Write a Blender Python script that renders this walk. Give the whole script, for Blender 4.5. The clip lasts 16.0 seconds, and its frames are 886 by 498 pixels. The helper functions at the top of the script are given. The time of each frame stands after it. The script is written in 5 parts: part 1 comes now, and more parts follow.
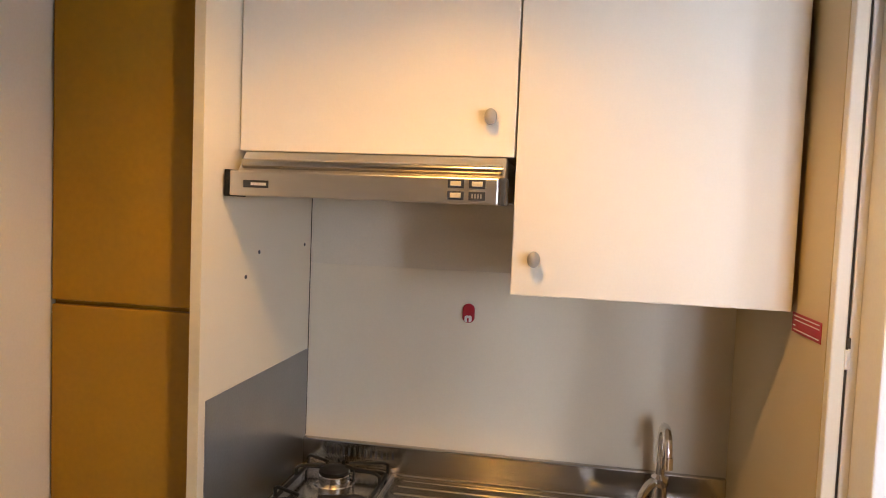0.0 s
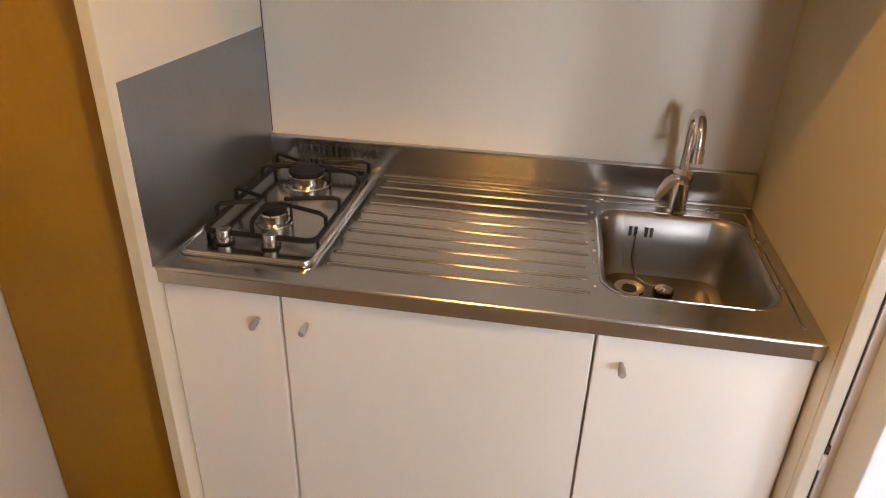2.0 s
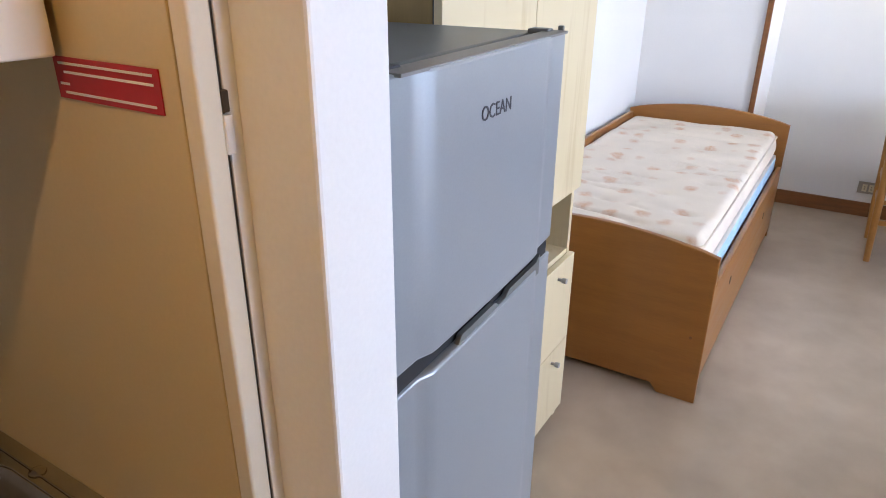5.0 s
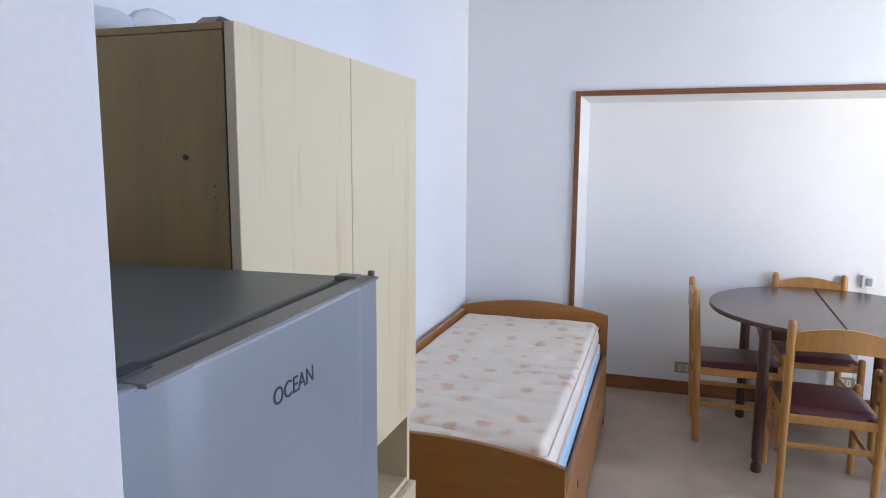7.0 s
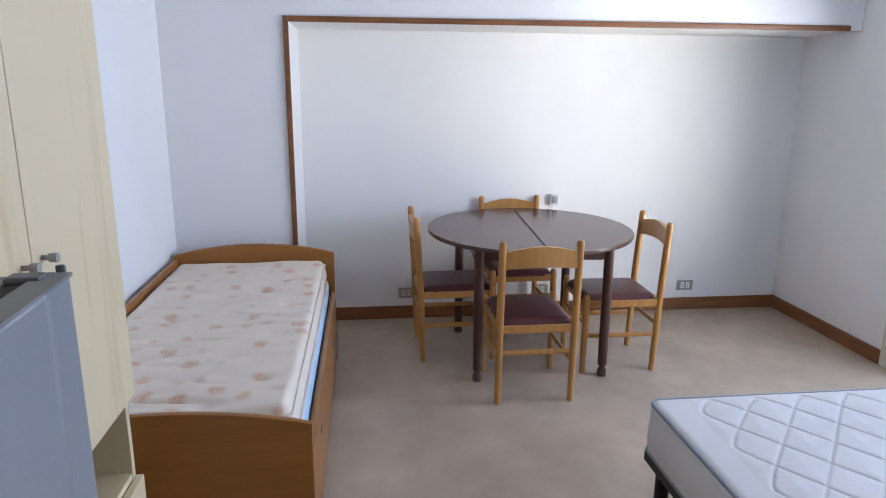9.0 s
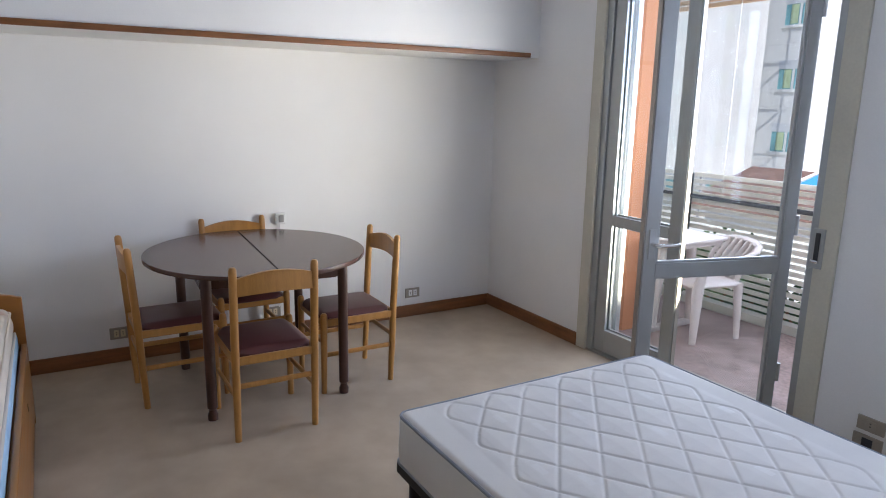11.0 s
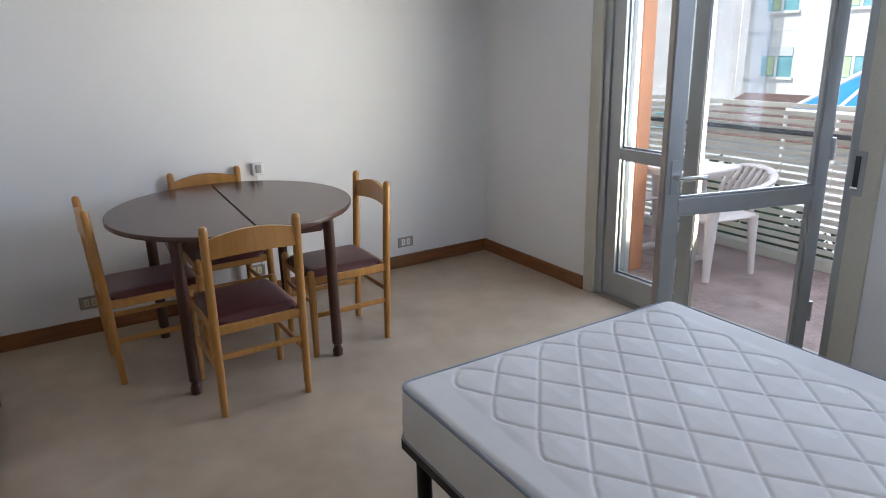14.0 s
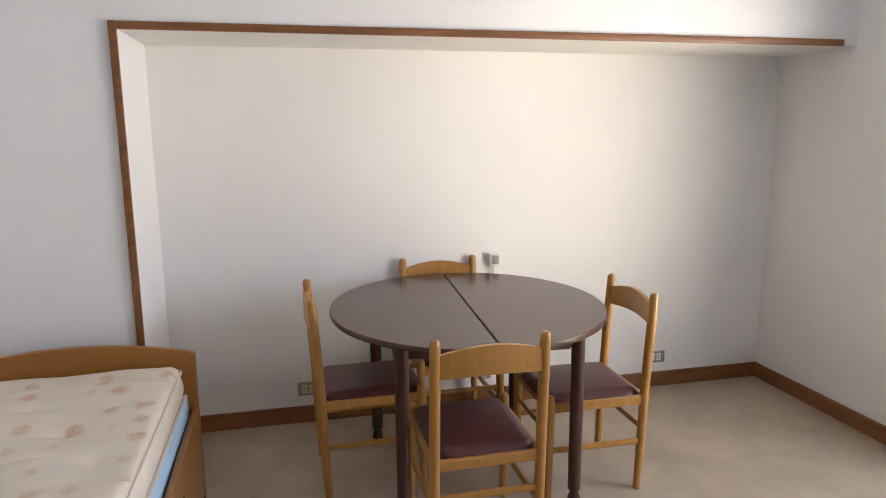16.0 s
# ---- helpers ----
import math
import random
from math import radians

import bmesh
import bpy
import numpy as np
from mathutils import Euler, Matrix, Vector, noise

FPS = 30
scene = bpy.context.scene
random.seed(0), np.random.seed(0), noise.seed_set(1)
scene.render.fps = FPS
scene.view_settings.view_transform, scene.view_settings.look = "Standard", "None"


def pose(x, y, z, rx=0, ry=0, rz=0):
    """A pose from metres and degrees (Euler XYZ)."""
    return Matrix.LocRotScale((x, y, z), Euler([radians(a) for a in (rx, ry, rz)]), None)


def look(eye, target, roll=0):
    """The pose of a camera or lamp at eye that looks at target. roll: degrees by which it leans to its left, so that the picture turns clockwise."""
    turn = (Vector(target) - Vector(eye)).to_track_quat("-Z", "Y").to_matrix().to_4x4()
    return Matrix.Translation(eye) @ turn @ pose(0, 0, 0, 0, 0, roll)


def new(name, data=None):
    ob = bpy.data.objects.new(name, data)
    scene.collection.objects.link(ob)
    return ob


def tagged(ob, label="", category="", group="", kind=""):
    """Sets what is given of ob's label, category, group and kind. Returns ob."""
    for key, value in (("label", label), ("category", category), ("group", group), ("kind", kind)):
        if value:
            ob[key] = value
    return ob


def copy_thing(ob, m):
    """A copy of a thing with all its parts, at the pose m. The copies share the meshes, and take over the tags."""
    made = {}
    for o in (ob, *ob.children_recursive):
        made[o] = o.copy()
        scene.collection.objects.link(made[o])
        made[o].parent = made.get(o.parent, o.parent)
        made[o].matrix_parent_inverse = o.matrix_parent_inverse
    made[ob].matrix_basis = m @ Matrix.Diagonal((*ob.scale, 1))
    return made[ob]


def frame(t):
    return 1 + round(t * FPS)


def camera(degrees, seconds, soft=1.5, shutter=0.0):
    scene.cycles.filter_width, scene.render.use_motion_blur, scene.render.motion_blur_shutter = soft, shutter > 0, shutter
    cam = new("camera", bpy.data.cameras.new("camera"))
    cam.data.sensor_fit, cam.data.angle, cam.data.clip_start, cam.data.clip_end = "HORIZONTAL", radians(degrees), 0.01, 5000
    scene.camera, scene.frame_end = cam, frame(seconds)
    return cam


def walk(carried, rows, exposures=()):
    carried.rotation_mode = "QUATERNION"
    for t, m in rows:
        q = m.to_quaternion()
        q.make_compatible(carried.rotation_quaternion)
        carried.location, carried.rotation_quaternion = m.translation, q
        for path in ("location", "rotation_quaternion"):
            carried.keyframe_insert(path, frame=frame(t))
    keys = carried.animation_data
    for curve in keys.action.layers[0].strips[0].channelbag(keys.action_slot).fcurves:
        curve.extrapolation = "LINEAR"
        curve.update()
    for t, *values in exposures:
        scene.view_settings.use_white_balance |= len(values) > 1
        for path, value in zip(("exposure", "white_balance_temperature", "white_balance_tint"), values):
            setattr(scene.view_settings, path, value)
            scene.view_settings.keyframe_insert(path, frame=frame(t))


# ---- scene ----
cam = camera(66.9, 16.0, soft=1.0)
PATH = [
    (0, (0.329, 0.423, 1.618), (-0.015, 2.389, 1.505), 2.3),
    (0.5, (0.324, 0.488, 1.585), (-0.004, 2.425, 1.214), 2.2),
    (1, (0.324, 0.576, 1.542), (0.003, 2.453, 0.93), 2.3),
    (1.5, (0.309, 0.657, 1.502), (-0.008, 2.46, 0.696), 2.3),
    (2, (0.317, 0.731, 1.475), (0.03, 2.481, 0.55), 1.7),
    (2.5, (0.354, 0.834, 1.461), (0.195, 2.582, 0.503), 0.7),
    (3, (0.353, 0.94, 1.455), (0.508, 2.686, 0.491), 0.3),
    (3.5, (0.286, 1.076, 1.482), (0.902, 2.718, 0.521), 1.1),
    (4, (0.27, 1.168, 1.488), (1.317, 2.598, 0.562), 1.0),
    (4.5, (0.306, 1.201, 1.512), (1.675, 2.376, 0.649), 0.5),
    (5, (0.439, 1.225, 1.532), (2.0, 2.183, 0.728), 0.4),
    (5.2, (0.491, 1.235, 1.543), (2.111, 2.121, 0.776), 0.6),
    (7.3, (0.614, 1.254, 1.623), (2.517, 1.825, 1.394), 0.1),
    (7.5, (0.625, 1.237, 1.639), (2.54, 1.772, 1.419), -0.0),
    (8, (0.651, 1.272, 1.623), (2.603, 1.605, 1.348), 0.2),
    (8.5, (0.702, 1.3, 1.628), (2.663, 1.358, 1.241), 0.3),
    (9, (0.75, 1.322, 1.624), (2.68, 1.098, 1.151), 0.4),
    (9.5, (0.777, 1.336, 1.626), (2.64, 0.828, 1.107), 0.6),
    (10, (0.804, 1.342, 1.627), (2.583, 0.589, 1.107), 0.9),
    (10.2, (0.811, 1.344, 1.625), (2.564, 0.528, 1.113), 1.0),
    (12.3, (0.868, 1.303, 1.648), (2.471, 0.156, 1.309), 1.2),
    (12.5, (0.871, 1.287, 1.636), (2.456, 0.13, 1.253), 1.1),
    (13, (0.906, 1.242, 1.6), (2.447, 0.065, 1.108), 0.8),
    (13.5, (0.989, 1.197, 1.571), (2.519, 0.046, 0.993), 0.1),
    (14, (1.145, 1.198, 1.568), (2.778, 0.202, 0.984), -1.5),
    (14.5, (1.325, 1.252, 1.572), (3.088, 0.484, 1.023), -2.4),
    (15, (1.446, 1.256, 1.575), (3.313, 0.717, 1.102), -2.2),
    (15.5, (1.646, 1.184, 1.597), (3.562, 0.77, 1.199), -1.2),
    (16, (1.805, 1.116, 1.584), (3.721, 0.67, 1.223), -0.4),
]
LOOKS = [(0, 1.66, 6950, 14), (1, 1.73, 7200, 15), (1.6, 1.89, 7050, 15), (2.4, 1.88, 6800, 16), (3, 1.71, 6450, 15), (3.5, 1.68, 6020, 13), (4.2, 1.58, 5850, 13), (5, 1.38, 5950, 14), (7.5, 0.75, 5600, 14), (9, 0.70, 5600, 14), (10, 0.46, 5800, 14),
         (12.5, 0.10, 6020, 12), (14, 0.20, 5980, 11), (15, 0.40, 6320, 14), (16, 0.60, 6780, 15)]
walk(cam, [(t, look(eye, target, roll)) for t, eye, target, roll in PATH], LOOKS)

# ---- world, sun, large lights ----
world = bpy.data.worlds.new("world")
scene.world = world
world.use_nodes = True
wn = world.node_tree
sky = wn.nodes.new("ShaderNodeTexSky")
sky.sky_type, sky.sun_disc = "NISHITA", False
sky.sun_elevation, sky.sun_rotation = radians(50), radians(6)
wn.nodes["Background"].inputs["Strength"].default_value = 0.15
wn.links.new(sky.outputs["Color"], wn.nodes["Background"].inputs["Color"])

sun_data = bpy.data.lights.new("sun", "SUN")
sun_data.energy, sun_data.angle, sun_data.color = 5.0, radians(0.6), (1.0, 0.94, 0.85)
sun = new("sun", sun_data)
sun.matrix_world = look((1.5, 14, 17), (0, 0, 0))


def sky_portal(name, x0, x1, z0, z1, y, watts, color, lean=(0, 1, 0), spread=180):
    """Daylight that the sky, the sunlit ground and houses send through an opening."""
    d = bpy.data.lights.new(name, "AREA")
    d.shape, d.size, d.size_y, d.energy, d.color = "RECTANGLE", x1 - x0, z1 - z0, watts, color
    d.spread = radians(spread)
    o = new(name, d)
    c = Vector(((x0 + x1) / 2, y, (z0 + z1) / 2))
    o.matrix_world = look(c, c + Vector(lean))
    return o


sky_portal("daylight_door", 2.72, 4.06, 0.75, 2.35, -2.10, 32, (0.67, 0.765, 1.0))
sky_portal("bounce_door", 3.05, 4.02, 0.25, 1.5, -2.08, 16.5, (1.0, 0.88, 0.63), (1.42, 1.52, 0.72), 80)
sky_portal("daylight_balcony", 0.7, 5.4, 1.12, 2.40, -3.46, 98, (0.80, 0.88, 1.0))
sky_portal("daylight_window", 1.0, 2.0, 0.98, 2.3, -2.10, 22, (0.68, 0.765, 1.0))

lamp_data = bpy.data.lights.new("hall_bulb", "POINT")
lamp_data.energy, lamp_data.color, lamp_data.shadow_soft_size = 9.6, (1.0, 0.55, 0.15), 0.045
hall_bulb = new("hall_bulb", lamp_data)
hall_bulb.location = (0.075, 1.22, 2.33)


# ---- materials ----
def rgb(c):
    return (*c, 1.0)


def material(name, col, rough=0.5, metal=0.0, vary=0.06, scale=6.0, fine=90.0, bump=0.08, stretch=(1, 1, 1), tint=None,
             spec=0.5, rough_vary=0.08, depth=0.002, coat=0.0):
    """A surface with broad and fine variation of colour, gloss and relief."""
    m = bpy.data.materials.new(name)
    m.use_nodes = True
    n, k = m.node_tree.nodes, m.node_tree.links
    b = n["Principled BSDF"]
    tc, mp = n.new("ShaderNodeTexCoord"), n.new("ShaderNodeMapping")
    mp.inputs["Scale"].default_value = stretch
    k.new(tc.outputs["Object"], mp.inputs["Vector"])
    info = n.new("ShaderNodeObjectInfo")
    shift = n.new("ShaderNodeVectorMath")
    shift.operation = "ADD"
    k.new(mp.outputs["Vector"], shift.inputs[0])
    k.new(info.outputs["Random"], shift.inputs[1])
    broad, grain = n.new("ShaderNodeTexNoise"), n.new("ShaderNodeTexNoise")
    broad.inputs["Scale"].default_value, broad.inputs["Detail"].default_value = scale, 5
    grain.inputs["Scale"].default_value, grain.inputs["Detail"].default_value = fine, 4
    for t in (broad, grain):
        k.new(shift.outputs["Vector"], t.inputs["Vector"])
    add = n.new("ShaderNodeMath")
    add.operation = "MULTIPLY_ADD"
    add.inputs[1].default_value, add.inputs[2].default_value = 0.35, 0.0
    k.new(grain.outputs["Fac"], add.inputs[0])
    add2 = n.new("ShaderNodeMath")
    add2.operation = "MULTIPLY_ADD"
    add2.inputs[1].default_value = 0.65
    k.new(broad.outputs["Fac"], add2.inputs[0])
    k.new(add.outputs[0], add2.inputs[2])
    ramp = n.new("ShaderNodeValToRGB")
    dark = tint or tuple(c * (1 - 2.2 * vary) for c in col)
    light = tuple(min(1, c * (1 + 1.1 * vary)) for c in col)
    ramp.color_ramp.elements[0].position, ramp.color_ramp.elements[1].position = 0.32, 0.66
    ramp.color_ramp.elements[0].color, ramp.color_ramp.elements[1].color = rgb(dark), rgb(light)
    k.new(add2.outputs[0], ramp.inputs["Fac"])
    k.new(ramp.outputs["Color"], b.inputs["Base Color"])
    mr = n.new("ShaderNodeMapRange")
    mr.inputs["To Min"].default_value, mr.inputs["To Max"].default_value = max(0.02, rough - rough_vary), min(1, rough + rough_vary)
    k.new(broad.outputs["Fac"], mr.inputs["Value"])
    k.new(mr.outputs["Result"], b.inputs["Roughness"])
    b.inputs["Metallic"].default_value = metal
    b.inputs["Specular IOR Level"].default_value = spec
    b.inputs["Coat Weight"].default_value = coat
    if bump:
        bp = n.new("ShaderNodeBump")
        bp.inputs["Strength"].default_value, bp.inputs["Distance"].default_value = bump, depth
        k.new(add2.outputs[0], bp.inputs["Height"])
        k.new(bp.outputs["Normal"], b.inputs["Normal"])
    return m


def glass(name, rough=0.0):
    m = bpy.data.materials.new(name)
    m.use_nodes = True
    n, k = m.node_tree.nodes, m.node_tree.links
    n.remove(n["Principled BSDF"])
    tr, gl, mix, lw, pw = (n.new(x) for x in ("ShaderNodeBsdfTransparent", "ShaderNodeBsdfGlossy", "ShaderNodeMixShader", "ShaderNodeLayerWeight", "ShaderNodeMath"))
    tr.inputs["Color"].default_value = (0.95, 0.97, 0.97, 1)
    gl.inputs["Roughness"].default_value = rough
    lw.inputs["Blend"].default_value = 0.5
    pw.operation = "POWER"
    pw.inputs[1].default_value = 4.0
    k.new(lw.outputs["Facing"], pw.inputs[0])
    sc_ = n.new("ShaderNodeMath")
    sc_.operation = "MULTIPLY_ADD"
    sc_.inputs[1].default_value, sc_.inputs[2].default_value = 0.35, 0.03
    k.new(pw.outputs[0], sc_.inputs[0])
    k.new(sc_.outputs[0], mix.inputs["Fac"])
    k.new(tr.outputs[0], mix.inputs[1])
    k.new(gl.outputs[0], mix.inputs[2])
    k.new(mix.outputs[0], n["Material Output"].inputs["Surface"])
    return m


WALL = material("wall_paint", (0.80, 0.79, 0.77), 0.62, vary=0.025, scale=1.4, fine=160, bump=0.10, depth=0.0015, spec=0.3)
CEIL = material("ceiling_paint", (0.82, 0.82, 0.80), 0.8, vary=0.02, scale=2, fine=120)
FLOOR = material("worn_lino", (0.45, 0.355, 0.256), 0.27, vary=0.085, scale=2.3, fine=7, bump=0.0, spec=0.5, rough_vary=0.0)
CREAM = material("cream_laminate", (0.76, 0.69, 0.56), 0.36, vary=0.02, scale=3, fine=200, bump=0.02)
TAN = material("tan_laminate", (0.62, 0.50, 0.285), 0.42, vary=0.02, scale=3, fine=200, bump=0.02)
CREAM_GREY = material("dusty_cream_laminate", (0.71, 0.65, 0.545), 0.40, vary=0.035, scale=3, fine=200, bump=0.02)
WHITE_LAM = material("white_laminate", (0.82, 0.77, 0.68), 0.45, vary=0.015, scale=3, fine=220, bump=0.02)
OCHRE = material("ochre_paint", (0.40, 0.205, 0.006), 0.42, vary=0.07, scale=3, fine=70, bump=0.06)
STEEL = material("brushed_steel", (0.53, 0.50, 0.46), 0.20, 1.0, vary=0.03, scale=5, fine=60, bump=0.0, stretch=(0.2, 1, 1), rough_vary=0.0)
# Bowl steel, base colour darkened for the dim surroundings it mirrors.
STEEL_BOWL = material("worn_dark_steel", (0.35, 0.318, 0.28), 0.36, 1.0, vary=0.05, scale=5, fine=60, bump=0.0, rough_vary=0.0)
STEEL_PRESSED = material("pressed_steel_ridge", (0.60, 0.55, 0.48), 0.15, 1.0, vary=0.03, scale=5, fine=60, bump=0.0, stretch=(0.2, 1, 1), rough_vary=0.0)
STEEL_DULL = material("dull_steel_sheet", (0.40, 0.41, 0.43), 0.34, 1.0, vary=0.06, scale=4, fine=160, bump=0.02, rough_vary=0.06)
CHROME = material("chrome", (0.78, 0.77, 0.75), 0.09, 1.0, vary=0.02, bump=0)
BLACK = material("black_enamel", (0.010, 0.0095, 0.0095), 0.5, vary=0.1, bump=0.0, spec=0.25)
DARKGAP = material("black_rubber", (0.012, 0.012, 0.013), 0.7, vary=0.1, bump=0.0)
JOINT = material("dirty_brown_joint", (0.055, 0.040, 0.026), 0.8, vary=0.12, scale=9, fine=120, bump=0.1)
# Hood steel, colour lifted to hold the warm reflection of the hall.
STEEL_HOOD = material("polished_hood_steel", (0.74, 0.69, 0.61), 0.33, 1.0, vary=0.04, scale=5, fine=60, bump=0.0, stretch=(0.2, 1, 1), rough_vary=0.03)
GREY_KNOB = material("grey_plastic", (0.32, 0.31, 0.29), 0.42, vary=0.03)
RED = material("red_plastic", (0.42, 0.012, 0.025), 0.42, vary=0.05)
FRIDGE = material("silver_grey_paint", (0.33, 0.36, 0.385), 0.34, 0.35, vary=0.03, scale=3, fine=300, bump=0.015)
DOOR_CAP = material("warm_grey_plastic", (0.205, 0.20, 0.185), 0.45, vary=0.04, scale=4, fine=200, bump=0.03)
FRIDGE_TOP = material("dark_grey_plastic", (0.125, 0.135, 0.13), 0.42, vary=0.05, scale=3, fine=250, bump=0.06)
CREAM_WOOD = material("pale_cream_woodgrain", (0.66, 0.55, 0.34), 0.42, vary=0.03, scale=3.2, fine=16, bump=0.01, stretch=(4.2, 4.2, 0.32), tint=(0.60, 0.475, 0.265))
CREAM_WOOD.node_tree.nodes["Color Ramp"].color_ramp.elements[0].position = 0.33
CREAM_WOOD.node_tree.nodes["Color Ramp"].color_ramp.elements[1].position = 0.46
# Wardrobe's left side and top: tan board with its shade mixed into the colour.
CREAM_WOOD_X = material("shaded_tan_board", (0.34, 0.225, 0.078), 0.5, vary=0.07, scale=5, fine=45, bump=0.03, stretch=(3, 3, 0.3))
HONEY = material("honey_beech", (0.445, 0.215, 0.054), 0.33, vary=0.09, scale=7, fine=60, bump=0.03, stretch=(5, 5, 0.6), coat=0.15)
BEDWOOD = material("cherry_veneer", (0.31, 0.125, 0.023), 0.34, vary=0.07, scale=4, fine=30, bump=0.03, stretch=(0.6, 0.6, 6), coat=0.1)
TRIMWOOD = material("reddish_brown_moulding", (0.215, 0.084, 0.026), 0.42, vary=0.16, scale=6, fine=60, bump=0.04, stretch=(1, 0.6, 6))
TABLEWOOD = material("dark_walnut_laminate", (0.095, 0.050, 0.036), 0.21, vary=0.06, scale=3, fine=14, bump=0.0, stretch=(0.8, 3, 3), spec=0.35, rough_vary=0.0)
TABLELEG = material("dark_brown_lacquer", (0.070, 0.030, 0.020), 0.33, vary=0.15, scale=6, fine=60, bump=0.03, stretch=(6, 6, 0.6))
VINYL = material("burgundy_vinyl", (0.098, 0.030, 0.028), 0.40, vary=0.10, scale=9, fine=260, bump=0.12)
TICKING = material("white_knit_ticking", (0.63, 0.61, 0.575), 0.85, vary=0.03, scale=5, fine=420, bump=0.25, depth=0.001)
LABEL = material("glossy_white_thread", (0.645, 0.63, 0.60), 0.5, vary=0.02, fine=500, bump=0.1)
PIPING = material("grey_piping", (0.22, 0.24, 0.27), 0.7, vary=0.05, fine=300)
BLUE_SHEET = material("pale_blue_cloth", (0.42, 0.62, 0.80), 0.85, vary=0.08, fine=300, bump=0.2)
IVORY = material("ivory_plastic", (0.68, 0.60, 0.42), 0.4, vary=0.03)
OUTLET = material("brushed_beige_metal", (0.36, 0.33, 0.28), 0.35, 0.6, vary=0.05)
WHITE_PL = material("white_plastic", (0.78, 0.77, 0.75), 0.38, vary=0.03)
GARDEN_PL = material("pinkish_white_plastic", (0.66, 0.56, 0.515), 0.5, vary=0.05, scale=5, fine=80)
ALU = material("grey_aluminium_paint", (0.41, 0.42, 0.41), 0.38, 0.55, vary=0.04, scale=5, fine=200, bump=0.02)
BEIGE_FRAME = material("beige_gloss_paint", (0.56, 0.53, 0.43), 0.42, vary=0.05, scale=4, fine=90)
ORANGE = material("orange_plaster", (0.55, 0.24, 0.12), 0.85, vary=0.05, scale=4, fine=90, bump=0.3)
BALC_FLOOR = material("red_brown_paving", (0.30, 0.215, 0.195), 0.7, vary=0.22, scale=5, fine=40, bump=0.2)
SLAT = material("cream_plastic_slat", (0.76, 0.72, 0.63), 0.6, vary=0.05, scale=8, fine=90)
sn = SLAT.node_tree
glowthrough, both = sn.nodes.new("ShaderNodeBsdfTranslucent"), sn.nodes.new("ShaderNodeMixShader")
glowthrough.inputs["Color"].default_value = (0.80, 0.76, 0.68, 1)
both.inputs["Fac"].default_value = 0.5
sn.links.new(sn.nodes["Principled BSDF"].outputs[0], both.inputs[1])
sn.links.new(glowthrough.outputs[0], both.inputs[2])
sn.links.new(both.outputs[0], sn.nodes["Material Output"].inputs["Surface"])
DARK_RAIL = material("dark_grey_iron", (0.06, 0.062, 0.065), 0.5, 0.4, vary=0.1)
BAMBOO = material("tan_wood_blind", (0.42, 0.27, 0.15), 0.6, vary=0.14, scale=6, fine=60, stretch=(0.4, 4, 4))
FACADE = material("white_render", (0.66, 0.66, 0.655), 0.9, vary=0.04, scale=0.6, fine=12, bump=0.1)
SHEETING = material("grey_white_netting", (0.58, 0.56, 0.55), 0.9, vary=0.06, scale=0.5, fine=9, bump=0.2)
nt = SHEETING.node_tree
thin, see, out = nt.nodes.new("ShaderNodeMixShader"), nt.nodes.new("ShaderNodeBsdfTransparent"), nt.nodes["Material Output"]
thin.inputs["Fac"].default_value = 0.30
nt.links.new(nt.nodes["Principled BSDF"].outputs[0], thin.inputs[1])
nt.links.new(see.outputs[0], thin.inputs[2])
nt.links.new(thin.outputs[0], out.inputs["Surface"])
POLE = material("grey_scaffold_tube", (0.30, 0.30, 0.31), 0.6, 0.3, vary=0.06)
TEAL = material("teal_window_glass", (0.20, 0.42, 0.46), 0.15, vary=0.2, scale=1, bump=0)
SHUTTER = material("grey_roller_shutter", (0.55, 0.57, 0.60), 0.6, vary=0.04)
CURTAIN = material("pale_green_curtain", (0.45, 0.55, 0.35), 0.9, vary=0.1)
ROOF_TILE = material("terracotta_roof", (0.17, 0.10, 0.08), 0.85, vary=0.2, scale=3, fine=20, bump=0.3)
BLUE_TENT = material("bright_blue_canvas", (0.02, 0.22, 0.62), 0.6, vary=0.06)
FOLIAGE = material("dark_green_leaves", (0.045, 0.085, 0.022), 0.7, vary=0.3, scale=4, fine=30)
GROUND = material("pale_concrete_yard", (0.52, 0.505, 0.48), 0.9, vary=0.15, scale=0.5, fine=20, bump=0.2)
GLASS = glass("window_glass")
INK = material("dark_grey_print", (0.03, 0.032, 0.04), 0.5, vary=0.05, bump=0)
CLEAR_PL = material("milky_plastic", (0.70, 0.72, 0.72), 0.35, vary=0.05)


